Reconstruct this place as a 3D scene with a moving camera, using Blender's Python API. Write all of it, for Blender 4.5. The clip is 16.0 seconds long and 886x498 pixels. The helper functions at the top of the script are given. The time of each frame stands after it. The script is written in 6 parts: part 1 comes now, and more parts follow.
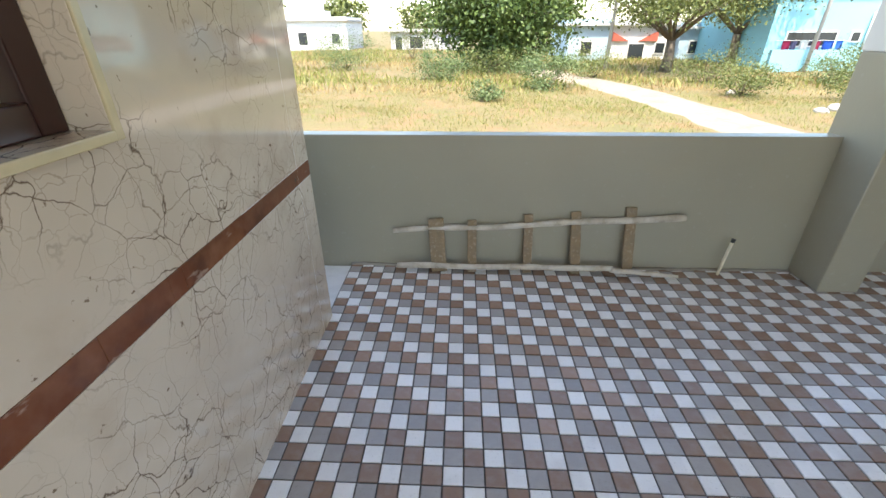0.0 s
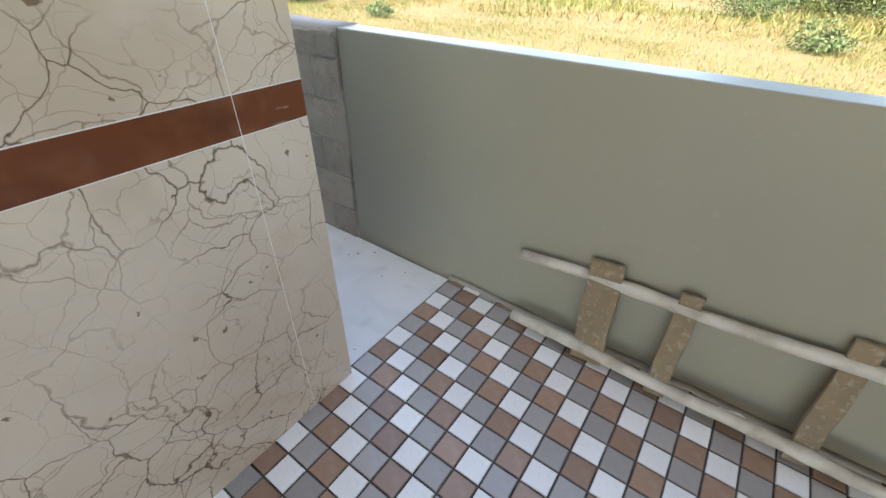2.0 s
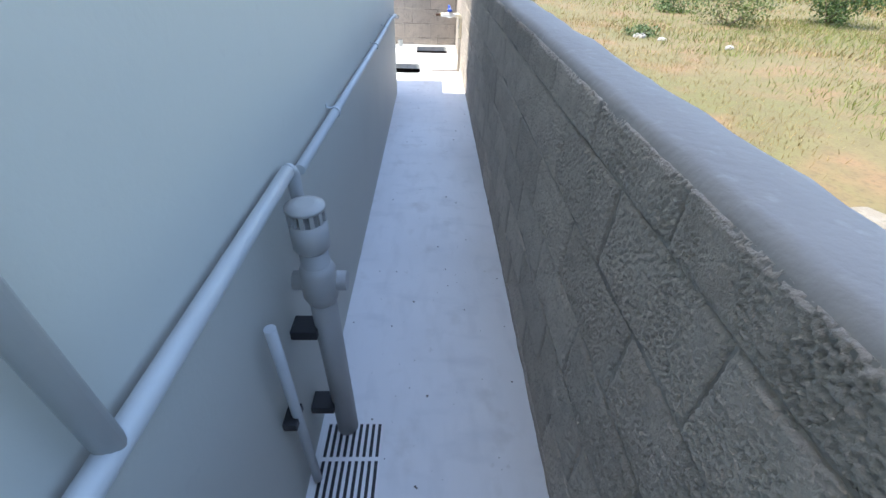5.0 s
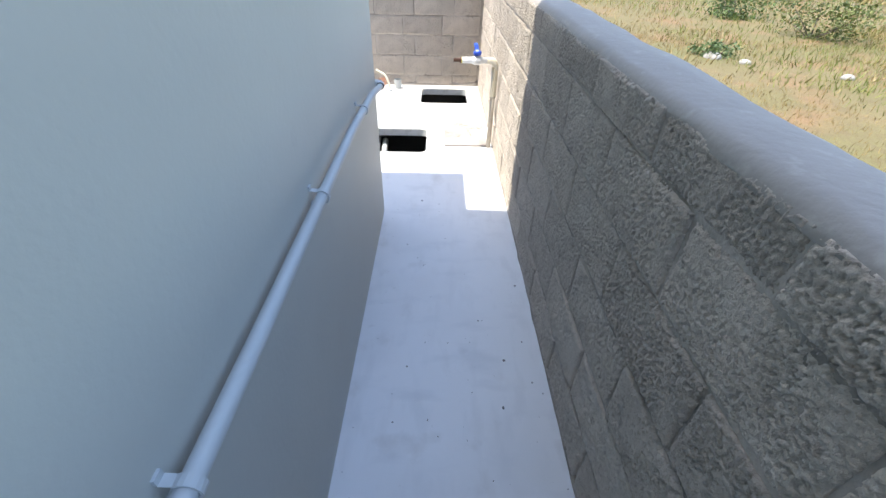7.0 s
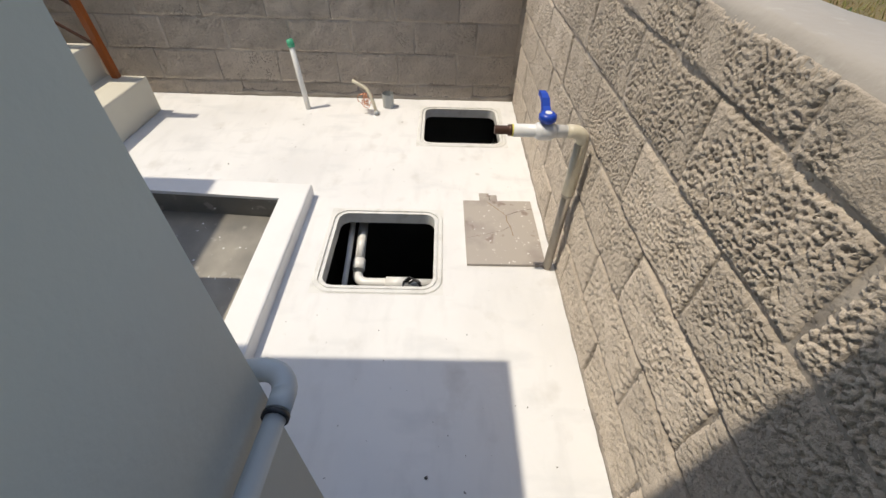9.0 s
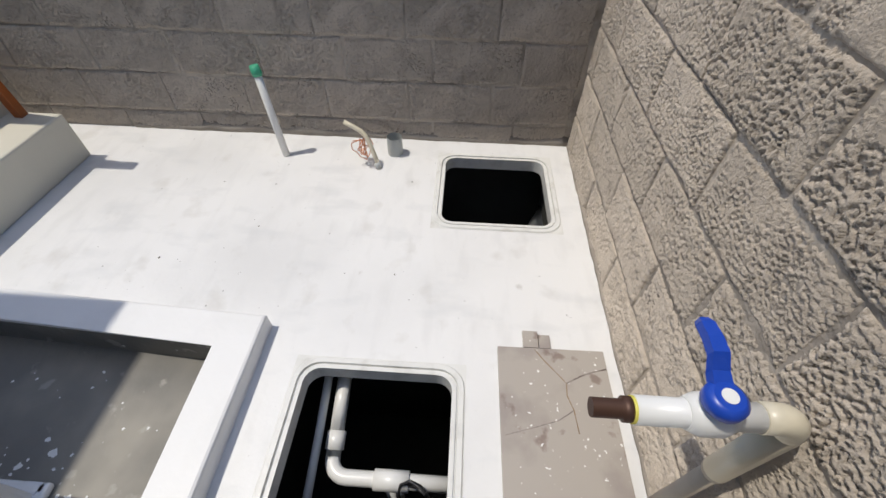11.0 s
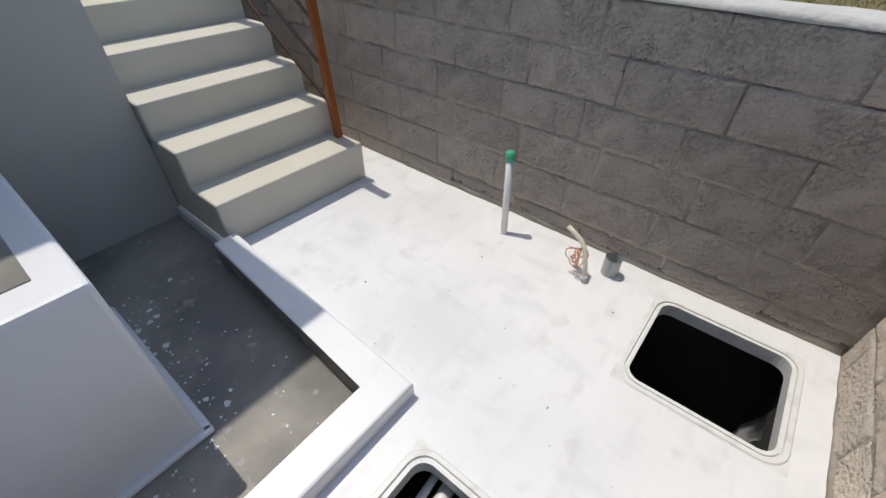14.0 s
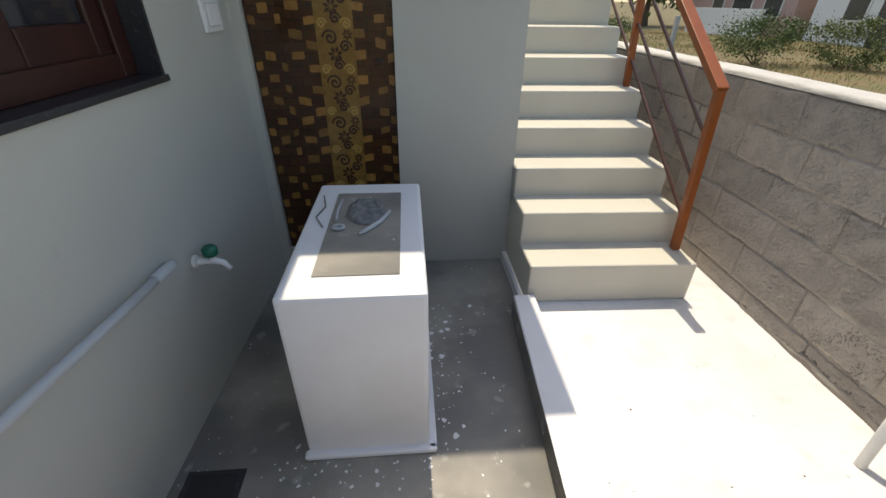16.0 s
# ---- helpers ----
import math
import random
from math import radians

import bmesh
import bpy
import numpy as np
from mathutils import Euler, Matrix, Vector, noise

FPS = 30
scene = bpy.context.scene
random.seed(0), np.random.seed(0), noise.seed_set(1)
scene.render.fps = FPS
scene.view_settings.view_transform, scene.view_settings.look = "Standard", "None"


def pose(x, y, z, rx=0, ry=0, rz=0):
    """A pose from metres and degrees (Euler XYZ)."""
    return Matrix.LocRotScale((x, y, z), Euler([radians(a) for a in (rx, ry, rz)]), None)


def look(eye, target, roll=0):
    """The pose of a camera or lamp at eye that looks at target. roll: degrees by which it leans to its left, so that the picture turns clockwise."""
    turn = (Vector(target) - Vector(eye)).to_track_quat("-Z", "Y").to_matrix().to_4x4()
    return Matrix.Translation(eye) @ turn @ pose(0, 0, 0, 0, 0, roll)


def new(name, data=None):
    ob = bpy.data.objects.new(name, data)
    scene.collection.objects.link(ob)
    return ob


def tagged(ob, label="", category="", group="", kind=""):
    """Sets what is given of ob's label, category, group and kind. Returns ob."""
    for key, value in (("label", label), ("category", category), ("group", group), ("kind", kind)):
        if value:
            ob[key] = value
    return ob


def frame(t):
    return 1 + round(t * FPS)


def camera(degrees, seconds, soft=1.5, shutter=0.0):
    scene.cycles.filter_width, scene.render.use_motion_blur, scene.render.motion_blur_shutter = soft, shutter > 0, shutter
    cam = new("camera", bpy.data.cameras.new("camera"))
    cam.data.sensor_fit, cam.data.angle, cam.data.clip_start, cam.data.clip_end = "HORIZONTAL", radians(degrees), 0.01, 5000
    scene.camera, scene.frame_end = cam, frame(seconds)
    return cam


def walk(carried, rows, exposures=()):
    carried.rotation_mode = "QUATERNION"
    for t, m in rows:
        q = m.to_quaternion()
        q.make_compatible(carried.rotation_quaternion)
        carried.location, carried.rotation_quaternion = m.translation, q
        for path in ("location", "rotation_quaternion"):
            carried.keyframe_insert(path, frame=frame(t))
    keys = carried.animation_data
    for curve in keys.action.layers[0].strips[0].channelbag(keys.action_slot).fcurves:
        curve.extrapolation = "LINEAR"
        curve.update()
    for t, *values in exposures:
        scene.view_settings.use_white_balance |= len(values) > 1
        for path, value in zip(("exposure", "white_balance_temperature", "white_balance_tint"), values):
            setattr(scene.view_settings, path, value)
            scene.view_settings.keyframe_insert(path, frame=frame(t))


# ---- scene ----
cam = camera(93.2, 16.0)
PATH = [
    (0, (0.204, -0.209, 1.635), (0.125, 1.559, 0.703), -0.3),
    (0.5, (0.174, 0.131, 1.58), (0.116, 1.712, 0.357), -0.1),
    (1, (0.174, 0.388, 1.434), (0.014, 1.958, 0.205), 0.2),
    (1.5, (0.274, 0.772, 1.309), (-0.288, 2.284, 0.127), 0.2),
    (2, (0.222, 1.342, 1.26), (-0.72, 2.67, 0.101), 1.0),
    (2.5, (0.161, 1.753, 1.242), (-1.147, 2.777, 0.128), 2.5),
    (3, (-0.11, 2.078, 1.225), (-1.646, 2.675, 0.09), 0.3),
    (3.5, (-0.564, 2.236, 1.244), (-2.165, 2.527, 0.082), -0.4),
    (4, (-1.096, 2.302, 1.23), (-2.712, 2.426, 0.056), -0.8),
    (6.5, (-3.997, 2.214, 1.27), (-5.584, 2.273, 0.054), 3.0),
    (7, (-4.577, 2.218, 1.228), (-6.166, 2.252, 0.014), 1.5),
    (7.5, (-5.09, 2.189, 1.251), (-6.65, 2.225, 0.0), 1.5),
    (8, (-5.538, 2.178, 1.227), (-7.067, 2.209, -0.061), 1.7),
    (8.5, (-5.965, 2.206, 1.212), (-7.451, 2.243, -0.127), 2.2),
    (9, (-6.294, 2.153, 1.171), (-7.732, 2.179, -0.219), 1.9),
    (11.5, (-7.39, 2.13, 1.106), (-8.717, 2.037, -0.387), 1.1),
    (12, (-7.507, 2.145, 1.118), (-8.834, 2.006, -0.372), 0.9),
    (12.5, (-7.494, 2.134, 1.145), (-8.829, 1.912, -0.328), 0.4),
    (13, (-7.474, 2.12, 1.187), (-8.811, 1.746, -0.252), 0.1),
    (13.5, (-7.399, 2.099, 1.185), (-8.732, 1.493, -0.176), 0.9),
    (14, (-7.371, 2.082, 1.191), (-8.556, 1.132, -0.11), 0.7),
    (14.5, (-7.354, 2.014, 1.209), (-8.231, 0.731, -0.05), 1.6),
    (15, (-7.303, 1.987, 1.211), (-7.802, 0.487, -0.014), 2.2),
    (15.5, (-7.307, 2.016, 1.192), (-7.563, 0.392, 0.053), 1.4),
    (16, (-7.352, 2.021, 1.239), (-7.498, 0.311, 0.211), 0.7),
]
EXPOSURE = [(0, 2.35, 7300, 10), (0.5, 2.6, 7400, 10), (1, 2.65, 7400, 10), (1.5, 2.5, 7800, 10), (2, 2.6, 7700, 10), (2.5, 2.35, 8000, 10), (3.0, 2.05, 6700, 10), (3.5, 2.05, 6400, 9), (4, 2.0, 6400, 9), (7, 1.8, 6700, 9), (8, 1.3, 7100, 10), (8.6, 0.7, 7500, 10), (9, 0.4, 7500, 10), (11.5, 0.13, 6700, 10), (13.5, 0.13, 6700, 10), (14.5, 0.3, 6800, 10), (16, 0.68, 7700, 10)]
walk(cam, [(t, look(eye, target, roll)) for t, eye, target, roll in PATH], EXPOSURE)

# ---- light ----
SUN_UP = 69.0
world = bpy.data.worlds.new("sky")
scene.world = world
world.use_nodes = True
wn = world.node_tree.nodes
sky = wn.new("ShaderNodeTexSky")
sky.sky_type, sky.sun_disc = "NISHITA", False
sky.sun_elevation, sky.sun_rotation = radians(SUN_UP), radians(180)
sky.dust_density = 1.0
wn["Background"].inputs["Strength"].default_value = 0.15
world.node_tree.links.new(sky.outputs["Color"], wn["Background"].inputs["Color"])
sun = new("sun", bpy.data.lights.new("sun", "SUN"))
sun.data.energy, sun.data.angle, sun.data.color = 2.4, radians(0.53), (1.0, 0.96, 0.88)
sun.matrix_world = look((0, -10, 26), (0, 0, 0))
sun.rotation_euler = (radians(90 - SUN_UP), 0, 0)


# ---- materials ----
def mat(name, base, rough=0.6, metal=0.0, tones=(), bump=(), spec=0.5, coat=0.0):
    """tones: (scale, detail, low, high, colour, amount[, stretch]) stains, and on the blocks pit shade; bump: (kind,
    scale, strength, distance).
    """
    m = bpy.data.materials.new(name)
    m.use_nodes = True
    nt = m.node_tree
    b = nt.nodes["Principled BSDF"]
    b.inputs["Roughness"].default_value, b.inputs["Metallic"].default_value = rough, metal
    b.inputs["Specular IOR Level"].default_value = spec
    b.inputs["Coat Weight"].default_value = coat
    b.inputs["Coat Roughness"].default_value = 0.05
    co = nt.nodes.new("ShaderNodeTexCoord")
    rgb = nt.nodes.new("ShaderNodeRGB")
    rgb.outputs[0].default_value = (*base, 1)
    colour = rgb.outputs[0]
    for scale, detail, low, high, tint, amount, *stretch in tones:
        n = nt.nodes.new("ShaderNodeTexNoise")
        n.inputs["Scale"].default_value, n.inputs["Detail"].default_value = scale, detail
        mp = nt.nodes.new("ShaderNodeMapping")
        mp.inputs["Scale"].default_value = stretch[0] if stretch else (1, 1, 1)
        nt.links.new(co.outputs["Object"], mp.inputs["Vector"])
        nt.links.new(mp.outputs["Vector"], n.inputs["Vector"])
        r = nt.nodes.new("ShaderNodeMapRange")
        r.inputs["From Min"].default_value, r.inputs["From Max"].default_value = low, high
        r.inputs["To Max"].default_value = amount
        nt.links.new(n.outputs["Fac"], r.inputs["Value"])
        mix = nt.nodes.new("ShaderNodeMix")
        mix.data_type = "RGBA"
        nt.links.new(r.outputs[0], mix.inputs["Factor"])
        nt.links.new(colour, mix.inputs["A"])
        mix.inputs["B"].default_value = (*tint, 1)
        colour = mix.outputs["Result"]
    nt.links.new(colour, b.inputs["Base Color"])
    last = None
    for kind, scale, strength, distance in bump:
        if kind == "pits":
            n = nt.nodes.new("ShaderNodeTexVoronoi")
            n.inputs["Randomness"].default_value = 1.0
            out = n.outputs["Distance"]
        else:
            n = nt.nodes.new("ShaderNodeTexNoise")
            n.inputs["Detail"].default_value = 6
            out = n.outputs["Fac"]
        n.inputs["Scale"].default_value = scale
        nt.links.new(co.outputs["Object"], n.inputs["Vector"])
        bp = nt.nodes.new("ShaderNodeBump")
        bp.inputs["Strength"].default_value, bp.inputs["Distance"].default_value = strength, distance
        nt.links.new(out, bp.inputs["Height"])
        if last:
            nt.links.new(last.outputs[0], bp.inputs["Normal"])
        last = bp
    if last:
        nt.links.new(last.outputs[0], b.inputs["Normal"])
    return m


def vary(m, amount=0.25, island=False):
    """Lighter and darker pieces of one material."""
    nt = m.node_tree
    b = nt.nodes["Principled BSDF"]
    src = b.inputs["Base Color"].links[0].from_socket
    n = nt.nodes.new("ShaderNodeNewGeometry" if island else "ShaderNodeObjectInfo")
    r = nt.nodes.new("ShaderNodeMapRange")
    r.inputs["To Min"].default_value, r.inputs["To Max"].default_value = 1 - amount, 1 + amount
    nt.links.new(n.outputs["Random Per Island" if island else "Random"], r.inputs["Value"])
    h = nt.nodes.new("ShaderNodeHueSaturation")
    nt.links.new(r.outputs[0], h.inputs["Value"])
    nt.links.new(src, h.inputs["Color"])
    nt.links.new(h.outputs[0], b.inputs["Base Color"])
    return m


def node(nt, kind, links=(), **values):
    n = nt.nodes.new(kind)
    for key, value in values.items():
        n.inputs[key.replace("_", " ")].default_value = value
    for key, out in links:
        nt.links.new(out, n.inputs[key])
    return n


def marble_material():
    """Cream polished marble with brown cracks and small dark flecks."""
    m = mat("cream_marble", (0.66, 0.55, 0.435), 0.05, coat=0.5, tones=((1.6, 5, 0.42, 0.72, (0.50, 0.395, 0.30), 0.7), (4, 6, 0.56, 0.70, (0.48, 0.36, 0.26), 0.45), (30, 3, 0.70, 0.74, (0.16, 0.09, 0.05), 0.85)))
    nt = m.node_tree
    b = nt.nodes["Principled BSDF"]
    colour = b.inputs["Base Color"].links[0].from_socket
    co = node(nt, "ShaderNodeTexCoord")
    wob = node(nt, "ShaderNodeTexNoise", [("Vector", co.outputs["Object"])], Scale=5.0, Detail=5.0)
    add = node(nt, "ShaderNodeVectorMath", [(0, co.outputs["Object"])])
    sc = node(nt, "ShaderNodeVectorMath", [(0, wob.outputs["Color"])])
    sc.operation = "SCALE"
    sc.inputs["Scale"].default_value = 0.17
    nt.links.new(sc.outputs[0], add.inputs[1])
    patch = node(nt, "ShaderNodeTexNoise", [("Vector", co.outputs["Object"])], Scale=2.2, Detail=3.0)
    where = node(nt, "ShaderNodeMapRange", [("Value", patch.outputs["Fac"])], From_Min=0.38, From_Max=0.54)
    for scale, width, tint, most in ((7.0, 0.017, (0.09, 0.045, 0.024, 1), 0.95), (14.0, 0.020, (0.20, 0.11, 0.06, 1), 0.45), (3.4, 0.007, (0.16, 0.09, 0.05, 1), 0.7)):
        v = node(nt, "ShaderNodeTexVoronoi", [("Vector", add.outputs[0])], Scale=scale)
        v.feature = "DISTANCE_TO_EDGE"
        r = node(nt, "ShaderNodeMapRange", [("Value", v.outputs["Distance"])], From_Min=0.0, From_Max=width, To_Min=most, To_Max=0.0)
        mul = node(nt, "ShaderNodeMath", [(0, r.outputs[0]), (1, where.outputs[0])])
        mul.operation = "MULTIPLY"
        mix = nt.nodes.new("ShaderNodeMix")
        mix.data_type = "RGBA"
        nt.links.new(mul.outputs[0], mix.inputs["Factor"])
        nt.links.new(colour, mix.inputs["A"])
        mix.inputs["B"].default_value = tint
        colour = mix.outputs["Result"]
    nt.links.new(colour, b.inputs["Base Color"])
    return m


MARBLE = marble_material()
BAND = mat("brown_marble", (0.16, 0.048, 0.020), 0.08, tones=((7, 6, 0.45, 0.68, (0.25, 0.10, 0.05), 0.8), (5, 5, 0.52, 0.66, (0.07, 0.022, 0.012), 0.7), (5, 8, 0.63, 0.66, (0.5, 0.36, 0.28), 0.5, (1, 1, 3))))
MARBLE_TRIM = mat("cream_trim", (0.62, 0.52, 0.33), 0.2, tones=((12, 4, 0.4, 0.7, (0.5, 0.4, 0.24), 0.5),))
PAINT = mat("wall_paint", (0.475, 0.475, 0.425), 0.55, tones=((1.3, 5, 0.4, 0.75, (0.41, 0.41, 0.37), 0.6), (14, 3, 0.66, 0.72, (0.42, 0.41, 0.38), 0.35)), bump=(("noise", 90, 0.12, 0.004), ("noise", 5, 0.15, 0.02)))
PLASTER = mat("parapet_paint", (0.33, 0.305, 0.235), 0.3, tones=((1.1, 5, 0.4, 0.75, (0.29, 0.268, 0.215), 0.6), (25, 3, 0.64, 0.72, (0.38, 0.36, 0.31), 0.3)), bump=(("noise", 70, 0.12, 0.004), ("noise", 6, 0.12, 0.02)))
CEILING = mat("ceiling_paint", (0.75, 0.74, 0.70), 0.7, tones=((2, 4, 0.4, 0.7, (0.68, 0.67, 0.63), 0.5),))
WHITE_FLOOR = mat("white_cement_paint", (0.77, 0.77, 0.77), 0.45, tones=((1.7, 6, 0.46, 0.72, (0.62, 0.62, 0.62), 0.55), (5, 6, 0.52, 0.68, (0.60, 0.60, 0.60), 0.28, (1, 3, 1)), (4, 7, 0.55, 0.70, (0.60, 0.61, 0.62), 0.45, (2.5, 1, 1)), (7, 6, 0.60, 0.76, (0.50, 0.48, 0.45), 0.45), (16, 5, 0.72, 0.79, (0.36, 0.33, 0.29), 0.4), (70, 2, 0.765, 0.79, (0.12, 0.11, 0.10), 0.8)), bump=(("noise", 60, 0.15, 0.004), ("noise", 3, 0.25, 0.025)))
WHITE_PAINT = mat("white_paint", (0.80, 0.80, 0.80), 0.45, tones=((4, 5, 0.5, 0.75, (0.68, 0.68, 0.67), 0.5),), bump=(("noise", 40, 0.2, 0.005),))
STEP_PAINT = mat("stair_paint", (0.62, 0.59, 0.50), 0.6, tones=((3, 5, 0.45, 0.75, (0.54, 0.51, 0.43), 0.6), (40, 3, 0.7, 0.76, (0.4, 0.38, 0.33), 0.4)), bump=(("noise", 60, 0.15, 0.004),))
CEMENT = mat("raw_cement", (0.33, 0.305, 0.26), 0.6, tones=((1.6, 4, 0.44, 0.58, (0.12, 0.118, 0.11), 0.8), (3, 6, 0.42, 0.68, (0.15, 0.145, 0.135), 0.8), (14, 5, 0.62, 0.68, (0.42, 0.40, 0.36), 0.5), (30, 2, 0.735, 0.76, (0.8, 0.8, 0.78), 0.9)), bump=(("noise", 50, 0.3, 0.006), ("noise", 6, 0.3, 0.02)))
# the 110-scale tone paints the shade of fine pits; the last thins it
BLOCK = vary(mat("concrete_block", (0.58, 0.51, 0.435), 0.95, tones=((2.3, 5, 0.42, 0.7, (0.43, 0.375, 0.32), 0.7), (14, 6, 0.45, 0.7, (0.38, 0.33, 0.28), 0.5), (110, 4, 0.55, 0.66, (0.30, 0.26, 0.22), 0.5), (5, 4, 0.50, 0.66, (0.54, 0.475, 0.405), 0.6)), bump=(("noise", 260, 0.7, 0.005),), spec=0.2), 0.10)
BLOCK.node_tree.nodes["Principled BSDF"].inputs["Diffuse Roughness"].default_value = 1.0
MORTAR = mat("mortar", (0.48, 0.425, 0.365), 0.92, tones=((5, 5, 0.45, 0.6, (0.20, 0.175, 0.15), 0.8), (50, 3, 0.6, 0.75, (0.48, 0.43, 0.37), 0.5)), bump=(("noise", 40, 0.8, 0.01),))
COPING = mat("coping_mortar", (0.37, 0.34, 0.305), 0.88, tones=((6, 6, 0.4, 0.7, (0.34, 0.31, 0.275), 0.7), (30, 4, 0.6, 0.75, (0.5, 0.47, 0.42), 0.5)), bump=(("noise", 45, 0.4, 0.006), ("noise", 9, 0.2, 0.01)))
COPING_PALE = mat("pale_coping_mortar", (0.55, 0.53, 0.49), 0.88, tones=((6, 6, 0.4, 0.7, (0.45, 0.43, 0.39), 0.7), (30, 4, 0.6, 0.75, (0.62, 0.6, 0.56), 0.5)), bump=(("noise", 35, 0.7, 0.01), ("noise", 8, 0.6, 0.02)))
TILE_TONES = ((18, 5, 0.45, 0.75, (0.5, 0.48, 0.47), 0.22), (90, 3, 0.6, 0.75, (0.12, 0.1, 0.09), 0.25), (2.0, 4, 0.58, 0.72, (0.6, 0.58, 0.56), 0.35))
TILE_WHITE = vary(mat("white_tile", (0.85, 0.84, 0.84), 0.18, tones=TILE_TONES[1:2] + ((5, 4, 0.5, 0.75, (0.5, 0.49, 0.48), 0.4),), bump=(("noise", 120, 0.1, 0.003),)), 0.06)
TILE_GREY = vary(mat("grey_tile", (0.36, 0.335, 0.325), 0.2, tones=TILE_TONES, bump=(("noise", 120, 0.15, 0.003),)), 0.14)
TILE_BROWN = vary(mat("brown_tile", (0.33, 0.205, 0.145), 0.2, tones=TILE_TONES, bump=(("noise", 120, 0.15, 0.003),)), 0.18)
GROUT = mat("dark_grout", (0.055, 0.05, 0.05), 0.85, tones=((20, 4, 0.5, 0.7, (0.14, 0.13, 0.12), 0.6),))
WOOD_OLD = mat("weathered_wood", (0.26, 0.185, 0.11), 0.8, tones=((14, 8, 0.4, 0.65, (0.20, 0.15, 0.10), 0.8), (50, 4, 0.55, 0.7, (0.45, 0.38, 0.30), 0.5)), bump=(("noise", 60, 0.5, 0.006),))
POLE = mat("bare_pole", (0.56, 0.51, 0.44), 0.75, tones=((10, 7, 0.42, 0.65, (0.33, 0.27, 0.20), 0.8), (60, 4, 0.6, 0.75, (0.52, 0.48, 0.42), 0.6)), bump=(("noise", 45, 0.5, 0.006),))
PVC_GREY = mat("grey_plastic_pipe", (0.36, 0.355, 0.335), 0.4, tones=((5, 4, 0.4, 0.7, (0.32, 0.33, 0.33), 0.5),))
PIPE_PAINT = mat("painted_pipe", (0.46, 0.48, 0.48), 0.45, tones=((6, 4, 0.45, 0.7, (0.40, 0.41, 0.41), 0.6),))
PVC_WHITE = mat("white_plastic", (0.78, 0.78, 0.76), 0.3, tones=((9, 4, 0.5, 0.75, (0.66, 0.65, 0.61), 0.5),))
CPVC = mat("cream_plastic", (0.68, 0.62, 0.48), 0.35, tones=((15, 4, 0.5, 0.7, (0.5, 0.46, 0.38), 0.6),))
YELLOW = mat("yellow_tape", (0.70, 0.62, 0.12), 0.5)
BLACK = mat("black_plastic", (0.02, 0.02, 0.022), 0.45)
BLUE = mat("blue_handle", (0.01, 0.06, 0.42), 0.35)
GREEN = mat("green_plastic", (0.0, 0.12, 0.07), 0.3)
GREEN_CAP = mat("green_tape", (0.05, 0.38, 0.22), 0.5)
COPPER = mat("copper_wire", (0.65, 0.30, 0.18), 0.35, 0.8)
STEEL = mat("dull_steel", (0.35, 0.34, 0.33), 0.35, 1.0)
RAIL = mat("orange_brown_paint", (0.30, 0.075, 0.012), 0.35, tones=((20, 4, 0.5, 0.7, (0.24, 0.055, 0.010), 0.6),))
RAIL_THIN = mat("dark_brown_paint", (0.12, 0.05, 0.03), 0.4, tones=((20, 4, 0.5, 0.7, (0.09, 0.035, 0.02), 0.6),))
DARK_WOOD = mat("dark_red_wood", (0.035, 0.010, 0.008), 0.3, tones=((8, 6, 0.45, 0.7, (0.06, 0.018, 0.012), 0.7),))
DARK_GRANITE = mat("black_granite", (0.03, 0.03, 0.034), 0.3, tones=((80, 3, 0.6, 0.7, (0.09, 0.09, 0.1), 0.5),))
GLASS = mat("window_glass", (0.03, 0.03, 0.035), 0.04, spec=0.8)
# near-black base puts the pits' unlit depth into the colour
SHAFT = mat("pit_unlit_cement", (0.04, 0.039, 0.036), 0.9, tones=((5, 5, 0.4, 0.7, (0.025, 0.025, 0.023), 0.8),), bump=(("noise", 20, 0.4, 0.01),))
SWITCH = mat("switch_plastic", (0.75, 0.75, 0.74), 0.25)

# ---- mesh helpers ----
def obj(name, bm, material, smooth=False):
    me = bpy.data.meshes.new(name)
    bmesh.ops.recalc_face_normals(bm, faces=bm.faces)
    bm.to_mesh(me)
    bm.free()
    for m in material if isinstance(material, (list, tuple)) else [material]:
        me.materials.append(m)
    if smooth:
        me.polygons.foreach_set("use_smooth", [True] * len(me.polygons))
    return new(name, me)


def part(name, bm, material, parent, label="", smooth=False):
    ob = obj(name, bm, material, smooth)
    ob.parent = parent
    ob.matrix_parent_inverse = Matrix.Translation(-parent.location)
    if label:
        ob["label"] = label
    return ob


def thing(name, label, category, at=(0, 0, 0), group="", kind=""):
    ob = new(name)
    ob.location = at
    ob.empty_display_size = 0.1
    return tagged(ob, label, category, group, kind)


def box(bm, x0, x1, y0, y1, z0, z1, bevel=0.0, seg=2):
    r = bmesh.ops.create_cube(bm, size=1)
    vs = r["verts"]
    for v in vs:
        v.co = Vector((x0 + (v.co.x + 0.5) * (x1 - x0), y0 + (v.co.y + 0.5) * (y1 - y0), z0 + (v.co.z + 0.5) * (z1 - z0)))
    if bevel:
        es = list({e for v in vs for e in v.link_edges})
        bmesh.ops.bevel(bm, geom=es, offset=bevel, segments=seg, affect="EDGES", profile=0.5)
    return bm


def boxes(*rows, bevel=0.0):
    bm = bmesh.new()
    for r in rows:
        box(bm, *r, bevel=bevel)
    return bm


